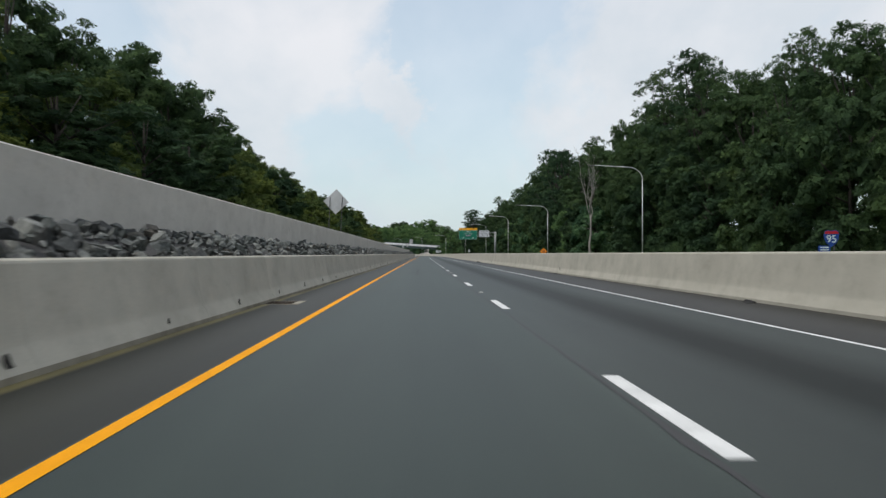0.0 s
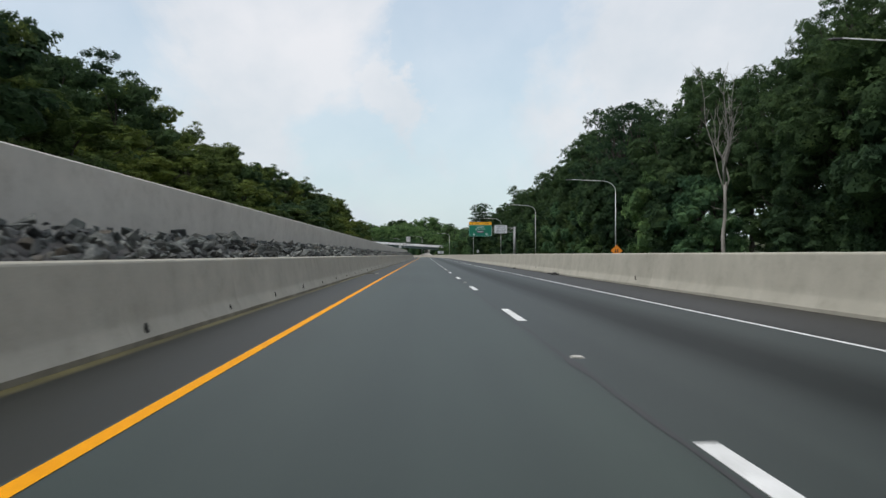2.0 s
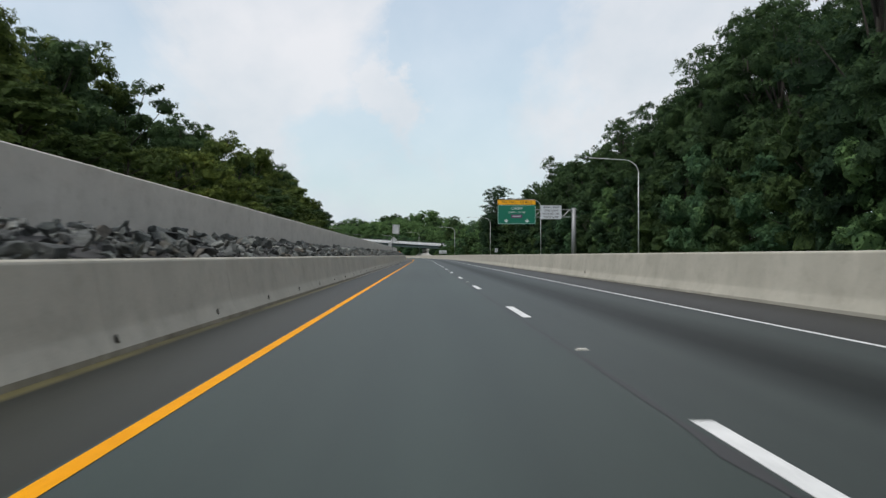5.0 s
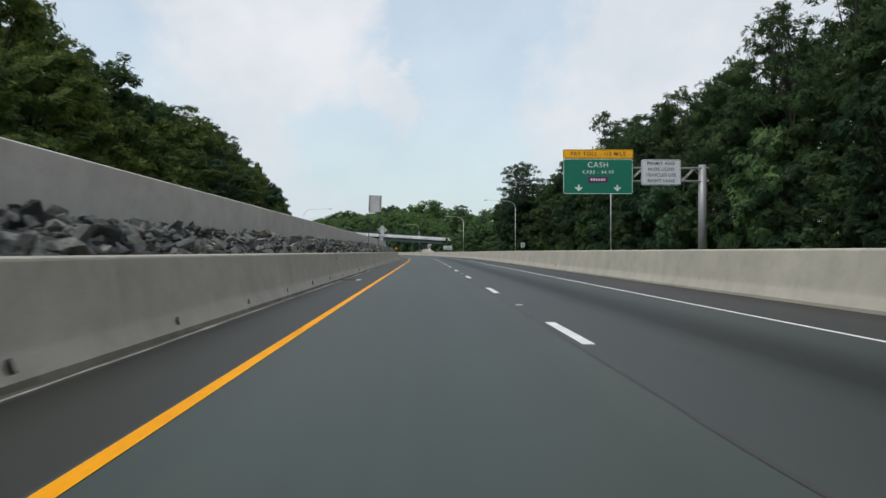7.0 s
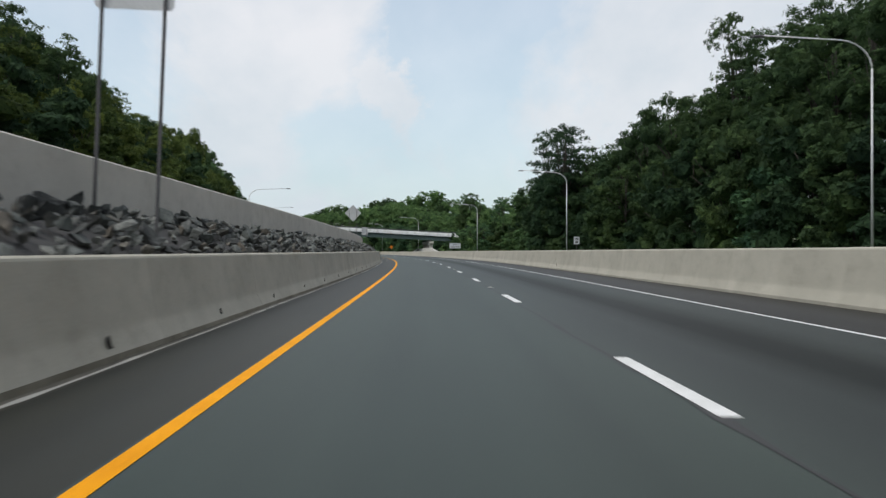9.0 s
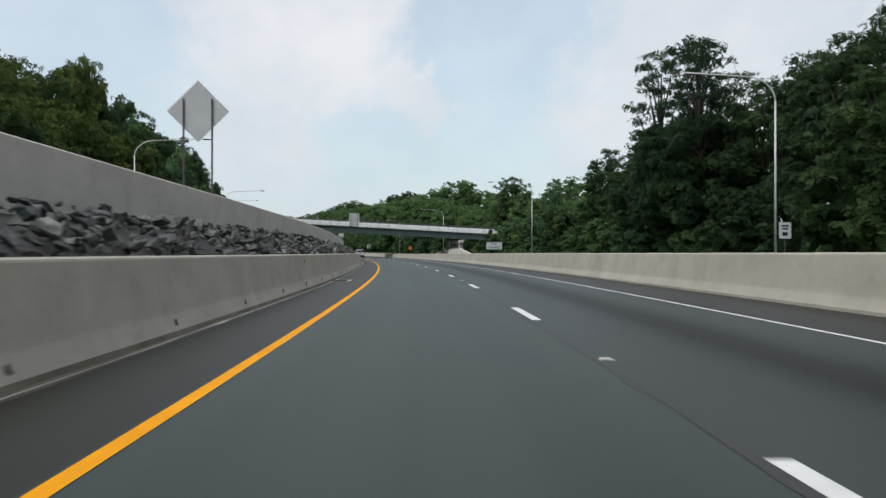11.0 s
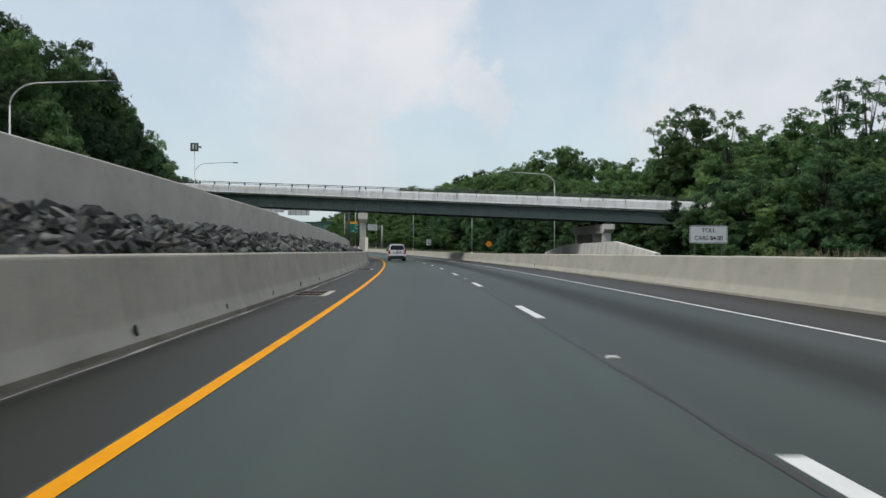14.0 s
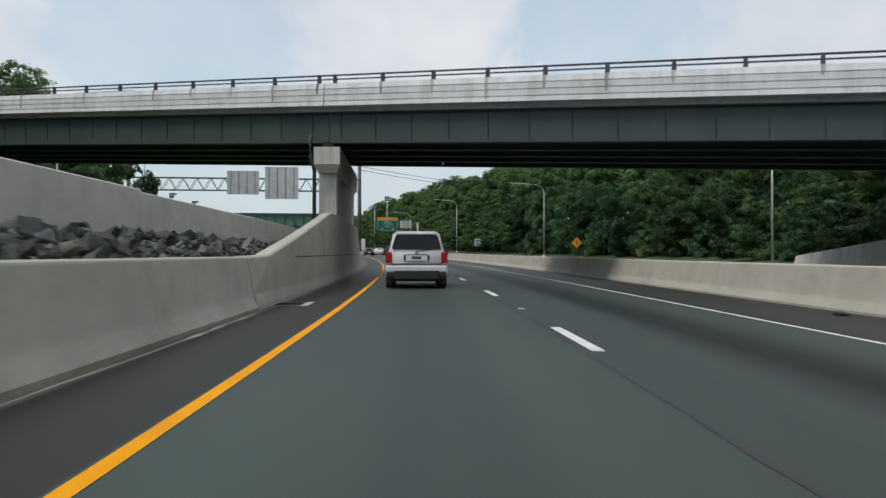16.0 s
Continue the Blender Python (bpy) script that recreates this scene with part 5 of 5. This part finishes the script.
marker_board = empty("marker_board", stand(600.0, -3.70, 1.04), "white upright panel on top of the median barrier", "road sign")
part("panel", sign_panel(0.36, 1.0, 0.02, 0.04), M_WHITE, marker_board, "white board", m=pose(0, 0, 0.78))
part("post", boxed((-0.03, 0.02, 0.0), (0.03, 0.07, 1.2), 0.004), M_POST, marker_board)

# a second toll gantry far down the road
toll_gantry(785.0, 28.7)

# ---- sign bridge over the opposite road ----
sb = empty("sign_bridge", stand(643, -20, 0), "galvanised truss sign bridge seen from behind", "sign gantry")
bm = bmesh.new()
truss_bar(bm, -15.8, 16.2, 9.6, 11.3, 0.0, 1.2, 34)
part("truss", bm, M_POST, sb, "galvanised tube truss")
for x, top in ((-15.6, 12.4), (16.2, 13.4)):
    part("column", tube(bmesh.new(), [(x, 0.6, -0.5), (x, 0.6, top)], [0.30, 0.24], 10), M_POST, sb, "round galvanised column", True)
for x0, x1, z0, z1 in ((-2.2, 2.2, 9.0, 12.3), (3.0, 7.6, 8.4, 12.9)):
    b = part("panel", boxed((x0, -0.25, z0), (x1, -0.18, z1), 0.01), M_ALU, sb, "grey aluminium sign back")
    for k in range(4):
        x = x0 + (x1 - x0) * (0.12 + 0.25 * k)
        part("stiffener", boxed((x - 0.04, -0.30, z0 + 0.05), (x + 0.04, -0.25, z1 - 0.05)), M_POST, b)

# ---- tall mast with camera box left of the bridge ----
def mast(s, n, top, box_size):
    thing = empty("camera_mast", stand(s, n, 0), "slim galvanised mast with a dark equipment box on top", "mast")
    part("pole", tube(bmesh.new(), [(0, 0, -0.5), (0, 0, top)], [0.18, 0.10], 8), M_POLE, thing, smooth=True)
    w = box_size
    cage = part("box", boxed((-w, -0.4, top - 0.1), (w, 0.4, top + 2 * w), 0.06), M_POST, thing, "dark grey equipment box")
    part("light", boxed((-w * 0.5, -0.46, top + 0.3), (-w * 0.1, -0.40, top + 2 * w - 0.4), 0.02), M_POLE, cage, "pale strip")
    part("light", boxed((w * 0.3, -0.46, top + 0.3), (w * 0.55, -0.40, top + 2 * w - 0.4), 0.02), M_POLE, cage, "pale strip")
    part("camera", tube(bmesh.new(), [(w, 0, top + 1.0), (w + 0.7, -0.1, top + 0.9)], 0.22, 8), M_POST, thing, "camera housing")
    return thing


mast(674.4, -39.6, 25.2, 0.95)
mast(760.0, -44.7, 14.6, 0.6)
mast(760.0, -39.0, 12.6, 0.55)
mast(840.0, 31.6, 18.6, 0.85)
mast(858.0, 31.4, 16.2, 0.8)

# green steel bridge far off, beyond the wall
M_TEAL = plain("faded_green_screen", (0.13, 0.24, 0.21), 0.7)
M_TEALDARK = plain("green_bridge_paint", (0.03, 0.085, 0.068), 0.6)
fb = empty("footbridge", stand(690, -25, 0), "green steel truss bridge far behind the wall", "bridge")
bm = bmesh.new()
truss_bar(bm, -24, 20, 5.7, 8.0, 0.0, 3.0, 34)
part("truss", bm, M_TEALDARK, fb, "green painted lattice")
part("top_chord", boxed((-24, -0.12, 7.85), (20.6, 0.12, 8.25)), M_TEALDARK, fb, "deep green top chord")
part("screen", prism([(-24, 5.6), (18.0, 5.6), (20.4, 7.85), (-24, 7.85)], 0.20, 0.26), M_TEAL, fb, "pale green mesh screen")
upright = link_mesh("upright", boxed((-0.09, -0.10, 5.6), (0.09, 0.10, 7.9)), M_TEALDARK)
for k in range(24):
    part("upright", upright, None, fb, m=pose(-23.5 + 1.8 * k, 0, 0))
part("deck", boxed((-24, 0.3, 5.25), (18.0, 2.9, 5.65)), M_STEEL, fb)
for x in (-22, 16):
    part("support", boxed((x - 0.5, 0.4, -0.5), (x + 0.5, 2.6, 5.3), 0.05), M_PALE, fb)

# wires from the sign bridge column across the road
for k, (z0, z1) in enumerate(((13.2, 13.6), (12.7, 12.9))):
    bm = bmesh.new()
    a, b = along(643, -4, z0), along(690, 40, z1)
    tube(bm, [a.lerp(b, t) - Vector((0, 0, 3.2 * t * (1 - t))) for t in np.linspace(0, 1, 13)], 0.035, 5)
    tagged(part("overhead_cable", bm, M_DARK), "thin dark overhead cable crossing the road", "cable")

# ---- drain inlets, scuppers and reflectors ----
def drain_inlet(s, double):
    thing = empty("drain_inlet", stand(s, -2.98 if double else -3.16), "rusty iron drain grate in a concrete frame", "drain", "shoulder drains")
    length = 2.3 if double else 1.15
    fr, rim = bmesh.new(), bmesh.new()
    box(fr, (0.30, -0.1, -0.1), (0.46, length + 0.1, 0.006))
    for k in range(3 if double else 2):
        y = k * 1.15
        box(rim, (-0.42, y - 0.05, -0.1), (0.296, y + 0.03, 0.004))
    part("frame", fr, M_BARRIER if s > 200 else M_FOOT, thing, "concrete edge of the frame")
    part("rim", rim, M_FOOT if not double else M_BARRIER, thing, "dirty cross pieces")
    bar = link_mesh("grate_bar", boxed((-0.40, -0.018, -0.02), (0.29, 0.018, 0.003)), M_RUST)
    for k in range(2 if double else 1):
        # no hollow is cut: a solid dark block gives the pit's shade
        part("pit", boxed((-0.41, k * 1.15 + 0.04, -0.09), (0.30, k * 1.15 + 1.07, -0.004)), M_DARK, thing, "dark block painted as the pit's shade")
        for i in range(9):
            part("grate_bar", bar, None, thing, m=pose(-0.0, k * 1.15 + 0.10 + i * 0.115, 0.001))
    return thing


for s, d in ((22.6, False), (117.1, False), (151.7, False), (262.3, False), (393.6, False), (449.9, True), (479.0, True), (507.6, True), (523.8, False), (541.5, False)):
    drain_inlet(s, d)

M_TYRE_SCRAP = plain("rubber_scrap", (0.02, 0.02, 0.02), 0.9)
scup = prism([(-0.05, 0.05), (-0.02, 0.09), (0.02, 0.08), (0.04, 0.03), (0.045, -0.03), (0.085, -0.11), (0.05, -0.12), (0.035, -0.19), (-0.005, -0.09), (-0.04, -0.03)], -0.006, 0.006)
bmesh.ops.scale(scup, vec=(1.3, 1.0, 1.35), verts=scup.verts)
scup_me = link_mesh("scupper", scup, M_DARK)
rs = random.Random(8)
anchors = [11.5, 29.3, 60.8, 78.6, 92.4, 124.5, 142.6, 223.7, 237.3, 255.1, 272.9, 286.5, 304.3, 385.9, 404.2, 417.9, 449.9, 468.1, 481.6, 499.9, 518.0, 531.7]
plainly = set(anchors)
for a, b in zip(anchors, anchors[1:]):
    count = round((b - a) / 4.53)
    for s in [a + (b - a) * k / count for k in range(count)]:
        size = 0.82 if s in plainly else rs.uniform(0.3, 0.65)
        tagged(part("scupper", scup_me, None, m=stand(s, -3.497, 0.17) @ pose(0, 0, 0, 0, -26, 90) @ Matrix.Diagonal((size, 1, size, 1))), "dark rust-stained drain hole in the barrier foot", "drain hole", "barrier drain holes")
for s in (50.8, 98.0, 124.9, 205.0, 280.6, 345.0, 434.3, 470.0, 511.5):
    tagged(part("scupper", scup_me, None, m=stand(s, 7.685, 0.24) @ pose(0, 0, 0, 0, 26, 90)), "dark rust-stained drain hole in the barrier foot", "drain hole", "barrier drain holes")
for s, n, w in ((23.1, 7.40, 0.20), (50.6, 7.40, 0.16), (114.4, 7.36, 0.42), (117.0, 7.42, 0.2), (136.0, 7.42, 0.28), (234.6, 7.42, 0.2), (303.4, 7.38, 0.22), (506.6, 7.1, 0.2), (538.4, 7.2, 0.2)):
    bm = bmesh.new()
    bmesh.ops.create_icosphere(bm, subdivisions=2, radius=w)
    for v in bm.verts:
        v.co = Vector((v.co.x * 0.55, v.co.y * 1.2, max(-0.01, v.co.z * 0.28))) * (1 + 0.7 * noise.noise(v.co * 7 + Vector((s, 0, 0))))
    tagged(part("debris", bm, M_TYRE_SCRAP, None, m=stand(s, n, 0.005)), "small dark scrap of tyre rubber at the barrier foot", "debris")
# dry weeds on the verge behind the outer barrier
rw = np.random.default_rng(44)
count = 1000
ws, wnn = rw.uniform(476, 520, count), rw.uniform(25.2, 28.8, count)
blades = []
for s, n, h, a in zip(ws, wnn, rw.uniform(0.5, 1.5, count), rw.uniform(0, 6.28, count)):
    p = along(float(s), float(n), hill(s, n) - 0.03)
    side, tip = Vector((math.cos(a), math.sin(a), 0)) * 0.035, Vector((math.cos(a * 3), math.sin(a * 3), 0)) * 0.25
    blades += [p - side, p + side, p + tip * 0.4 + side * 0.8 + Vector((0, 0, h * 0.7)), p + tip + Vector((0, 0, h))]
me = bpy.data.meshes.new("weeds")
me.from_pydata(blades, [], [(4 * k, 4 * k + 1, 4 * k + 2, 4 * k + 3) for k in range(count)])
me.materials.append(M_STRAW)
tagged(new("weeds", me), "dry yellowish weeds on the verge behind the barrier", "weeds", kind="stuff")
# low reflector plates set into the lane line
marker = bmesh.new()
box(marker, (-0.075, -0.05, -0.004), (0.075, 0.05, 0.004))
box(marker, (-0.055, -0.05, 0.004), (0.055, 0.06, 0.016), 0.004)
marker_me = link_mesh("lane_marker", marker, M_PALE)
for k in range(-2, 30):
    tagged(part("lane_marker", marker_me, None, m=stand(28.2 + 24.384 * k, lane_n(28.2 + 24.384 * k))), "worn pale reflector plate set in the lane line", "lane marker", "lane markers")
part("tyre_mark", strip("tyre_mark", -0.36, -0.21, 48.5, 64.0, 0.0025, M_SKID), None, road, "dark tyre mark")
part("tyre_mark", strip("tyre_mark", 0.73, 0.79, 205.0, 224.0, 0.0025, M_SKID), None, road, "dark tyre mark")
refl_me = link_mesh("reflector", boxed((-0.012, -0.04, -0.045), (0.012, 0.04, 0.045), 0.004), surface("faded_reflector", (0.36, 0.15, 0.06), (0.55, 0.22, 0.07), 9.0, 50.0, 0.7, 0.2))
for s in (140.7, 263.3, 293.6, 386.7, 417.9, 501.0):
    tagged(part("reflector", refl_me, None, m=stand(s, -3.655, 0.83)), "small orange reflector fixed to the barrier", "reflector", "barrier reflectors")


# ---- vehicles ----
def paint(name, color):
    m, n, l, b = principled(name)
    b.inputs["Base Color"].default_value = (*color, 1)
    grime = noise_tex(n, l, 3.0)
    l.new(ramp(n, l, grime, [(0.3, tuple(c * 0.85 for c in color)), (0.7, color)]), b.inputs["Base Color"])
    b.inputs["Roughness"].default_value, b.inputs["Metallic"].default_value = 0.32, 0.12
    b.inputs["Coat Weight"].default_value = 0.4
    return m


M_SILVER = paint("silver_paint", (0.70, 0.71, 0.73))
M_WHITECAR = paint("white_paint", (0.75, 0.75, 0.74))
M_BLACKCAR = paint("black_paint", (0.02, 0.02, 0.022))
M_TINT = plain("tinted_glass", (0.010, 0.012, 0.018), 0.18)
M_TINT.node_tree.nodes["Principled BSDF"].inputs["Specular IOR Level"].default_value = 0.25
M_TYRE = plain("tyre_rubber", (0.015, 0.015, 0.015), 0.9)
M_RIM = plain("alloy_rim", (0.45, 0.46, 0.47), 0.35, 0.8)
M_TAIL = plain("tail_lamp_red", (0.36, 0.012, 0.018), 0.2)
M_TRIM = plain("black_trim", (0.018, 0.018, 0.019), 0.6)
M_PLATE = plain("plate_white", (0.72, 0.73, 0.68), 0.5)
M_CHROME = plain("chrome", (0.75, 0.76, 0.78), 0.15, 1.0)


def loft(sections):
    """A body from cross-sections: (y, [(half width, z), ...]) from the sill up to the roof's middle."""
    bm = bmesh.new()
    rings = []
    for y, half in sections:
        ring = [bm.verts.new((x, y, z)) for x, z in half] + [bm.verts.new((-x, y, z)) for x, z in reversed(half)]
        rings.append(ring)
    for a, b in zip(rings, rings[1:]):
        for i in range(len(a)):
            j = (i + 1) % len(a)
            bm.faces.new((a[i], a[j], b[j], b[i]))
    bm.faces.new(rings[0])
    bm.faces.new(rings[-1])
    return bm


def wheel(car, x, y, r):
    side = 1 if x > 0 else -1
    w = part("wheel", tube(bmesh.new(), [(x - 0.135, y, r), (x - 0.12, y, r), (x + 0.12, y, r), (x + 0.135, y, r)], [r - 0.03, r, r, r - 0.03], 20), M_TYRE, car, "black tyre", True)
    part("rim", tube(bmesh.new(), [(x + side * 0.08, y, r), (x + side * 0.142, y, r)], [r * 0.62, r * 0.55], 14), M_RIM, w, "alloy rim")


def suv(m):
    car = empty("suv", m, "silver sport utility vehicle seen from behind in the lane", "car")
    W = 0.965
    sec = [
        (0.02, [(0.80, 0.52), (0.90, 0.56), (0.93, 0.80), (0.93, 1.02), (0.88, 1.08), (0.84, 1.12), (0.80, 1.15), (0.70, 1.16)]),
        (0.10, [(0.86, 0.36), (W, 0.46), (W, 0.80), (0.955, 1.04), (0.85, 1.17), (0.76, 1.42), (0.69, 1.60), (0.60, 1.65)]),
        (0.42, [(0.88, 0.30), (W, 0.42), (W + 0.01, 0.80), (0.96, 1.06), (0.88, 1.16), (0.80, 1.42), (0.72, 1.66), (0.60, 1.72)]),
        (1.2, [(0.88, 0.28), (W, 0.36), (W + 0.01, 0.80), (0.965, 1.06), (0.92, 1.14), (0.84, 1.44), (0.76, 1.69), (0.60, 1.76)]),
        (2.4, [(0.88, 0.28), (W, 0.36), (W + 0.01, 0.80), (0.965, 1.06), (0.92, 1.13), (0.84, 1.44), (0.76, 1.68), (0.60, 1.75)]),
        (3.1, [(0.88, 0.28), (W, 0.36), (W, 0.80), (0.96, 1.04), (0.92, 1.10), (0.86, 1.26), (0.78, 1.46), (0.60, 1.52)]),
        (3.7, [(0.88, 0.28), (W, 0.38), (W, 0.78), (0.94, 0.98), (0.90, 1.03), (0.86, 1.06), (0.78, 1.09), (0.60, 1.11)]),
        (4.6, [(0.84, 0.30), (0.92, 0.40), (0.92, 0.72), (0.90, 0.90), (0.86, 0.94), (0.80, 0.97), (0.72, 0.99), (0.60, 1.0)]),
        (4.78, [(0.74, 0.34), (0.80, 0.42), (0.82, 0.66), (0.80, 0.80), (0.76, 0.84), (0.72, 0.86), (0.66, 0.88), (0.58, 0.89)]),
    ]
    sec = [(y, [(x, z + 0.10 * max(0.0, z - 1.1)) for x, z in half]) for y, half in sec]
    body = part("body", loft(sec), M_SILVER, car, "silver painted body", True)
    body.data.polygons.foreach_set("use_smooth", [True] * len(body.data.polygons))
    # tailgate glass, lying on the sloping rear
    rg = bmesh.new()
    out = [(0.74, 0.028, 1.225), (0.765, 0.036, 1.27), (0.665, 0.090, 1.63), (0.61, 0.097, 1.675)]
    vs = [rg.verts.new((x, y - 0.028, z)) for x, y, z in out] + [rg.verts.new((-x, y - 0.028, z)) for x, y, z in reversed(out)]
    face = rg.faces.new(vs)
    ext = bmesh.ops.extrude_face_region(rg, geom=[face])["geom"]
    bmesh.ops.translate(rg, vec=(0, 0.10, 0.0), verts=[g for g in ext if isinstance(g, bmesh.types.BMVert)])
    part("rear_window", rg, M_TINT, car, "dark tinted rear window")
    part("spoiler", boxed((-0.64, 0.05, 1.685), (0.64, 0.42, 1.75), 0.02), M_SILVER, car, "roof lip spoiler")
    for sgn in (-1, 1):
        tl = boxed((min(sgn * 0.77, sgn * 0.965), -0.02, 0.76), (max(sgn * 0.77, sgn * 0.965), 0.24, 1.15), 0.035)
        lamp = part("tail_light", tl, M_TAIL, car, "red tail light")
        part("reverse_lens", boxed((min(sgn * 0.80, sgn * 0.94), -0.03, 0.735), (max(sgn * 0.80, sgn * 0.94), 0.15, 0.79), 0.012), M_CHROME, lamp, "clear reversing lens")
        sw = bmesh.new()
        quad = [(0.922, 0.75, 1.17), (0.922, 2.75, 1.16), (0.80, 2.35, 1.58), (0.80, 0.85, 1.60)]
        outer = [sw.verts.new((sgn * (x + 0.006), y, z)) for x, y, z in quad]
        inner = [sw.verts.new((sgn * (x - 0.03), y, z)) for x, y, z in quad]
        sw.faces.new(outer)
        sw.faces.new(inner)
        for i in range(4):
            sw.faces.new((outer[i], outer[(i + 1) % 4], inner[(i + 1) % 4], inner[i]))
        part("side_window", sw, M_TINT, car, "dark side window")
        mir = boxed((min(sgn * 0.94, sgn * 1.13), 2.95, 1.06), (max(sgn * 0.94, sgn * 1.13), 3.08, 1.24), 0.03)
        part("wing_mirror", mir, M_TRIM, car, "dark wing mirror")
        part("roof_rail", tube(bmesh.new(), [(sgn * 0.70, 0.5, 1.76), (sgn * 0.70, 0.6, 1.83), (sgn * 0.70, 2.2, 1.84), (sgn * 0.70, 2.35, 1.76)], 0.02, 6), M_TRIM, car, "black roof rail", True)
        for y in (0.92, 3.72):
            wheel(car, sgn * 0.83, y, 0.37)
        part("mud_flap", boxed((sgn * 0.84 - 0.12, 0.52, 0.14), (sgn * 0.84 + 0.12, 0.55, 0.45)), M_TRIM, car)
    bmp = bmesh.new()
    box(bmp, (-0.965, -0.05, 0.50), (0.965, 0.22, 0.74), 0.06)
    part("bumper", bmp, M_SILVER, car, "silver upper bumper")
    lo = bmesh.new()
    box(lo, (-0.70, -0.075, 0.27), (0.70, 0.30, 0.58), 0.05)
    box(lo, (-0.92, -0.02, 0.34), (0.92, 0.28, 0.51), 0.05)
    part("lower_bumper", lo, M_TRIM, car, "black lower bumper")
    part("trim_line", boxed((-0.78, -0.035, 0.765), (0.78, 0.03, 0.785)), M_TRIM, car)
    rec = part("plate_recess", boxed((-0.40, -0.012, 0.88), (0.40, 0.04, 1.06), 0.012), M_TRIM, car, "dark plate recess")
    pl = part("number_plate", boxed((-0.34, -0.024, 0.87), (0.34, -0.010, 1.04), 0.004), M_PLATE, rec, "white number plate with bars")
    part("handle", boxed((-0.34, -0.03, 1.05), (0.34, -0.005, 1.085), 0.008), M_CHROME, car, "chrome tailgate bar")
    part("plate_bar", boxed((-0.15, -0.028, 0.92), (0.15, -0.024, 1.01)), M_POST, rec)
    part("wiper", tube(bmesh.new(), [(0.0, -0.01, 1.17), (0.45, 0.02, 1.22)], 0.012, 5), M_TRIM, car)
    part("emblem", tube(bmesh.new(), [(0, -0.03, 1.12), (0, -0.005, 1.12)], [0.05, 0.06], 10), M_CHROME, car, "small round chrome badge")
    part("exhaust", tube(bmesh.new(), [(0.15, 0.05, 0.30), (0.15, 0.6, 0.30)], 0.035, 8), M_CHROME, car, smooth=True)
    part("underbody", boxed((-0.80, 0.3, 0.22), (0.80, 4.4, 0.32)), M_TRIM, car)
    return car


suv(stand(549.7, -0.36))


def sedan(m, material, label):
    car = empty("sedan", m, label, "car")
    sec = [
        (0.0, [(0.72, 0.34), (0.80, 0.42), (0.84, 0.70), (0.80, 0.92), (0.74, 0.95), (0.70, 0.97), (0.62, 0.98)]),
        (0.35, [(0.82, 0.26), (0.90, 0.36), (0.90, 0.72), (0.86, 0.98), (0.78, 1.01), (0.72, 1.02), (0.60, 1.03)]),
        (1.3, [(0.82, 0.24), (0.90, 0.34), (0.90, 0.74), (0.87, 0.98), (0.76, 1.30), (0.66, 1.40), (0.50, 1.43)]),
        (2.4, [(0.82, 0.24), (0.90, 0.34), (0.90, 0.74), (0.87, 0.97), (0.76, 1.32), (0.66, 1.43), (0.50, 1.46)]),
        (3.4, [(0.82, 0.24), (0.90, 0.34), (0.90, 0.72), (0.86, 0.94), (0.80, 0.98), (0.70, 1.00), (0.50, 1.01)]),
        (4.6, [(0.72, 0.30), (0.80, 0.38), (0.80, 0.60), (0.76, 0.74), (0.70, 0.77), (0.60, 0.79), (0.50, 0.80)]),
    ]
    part("body", loft(sec), material, car, "glossy painted body", True)
    part("rear_window", prism([(-0.58, 1.06), (0.58, 1.06), (0.50, 1.34), (-0.50, 1.34)], 0.62, 0.70), M_TINT, car, "dark rear window")
    for sgn in (-1, 1):
        part("tail_light", boxed((min(sgn * 0.55, sgn * 0.82), -0.02, 0.70), (max(sgn * 0.55, sgn * 0.82), 0.08, 0.84), 0.02), M_TAIL, car, "red tail light")
        for y in (0.85, 3.75):
            wheel(car, sgn * 0.80, y, 0.32)
    part("number_plate", boxed((-0.26, -0.02, 0.60), (0.26, 0.02, 0.74), 0.004), M_PLATE, car, "white plate")
    return car


sedan(stand(700, 3.5), M_WHITECAR, "white sedan far ahead on the curve")
sedan(stand(684, -0.1), M_BLACKCAR, "black sedan far ahead beside the median barrier")
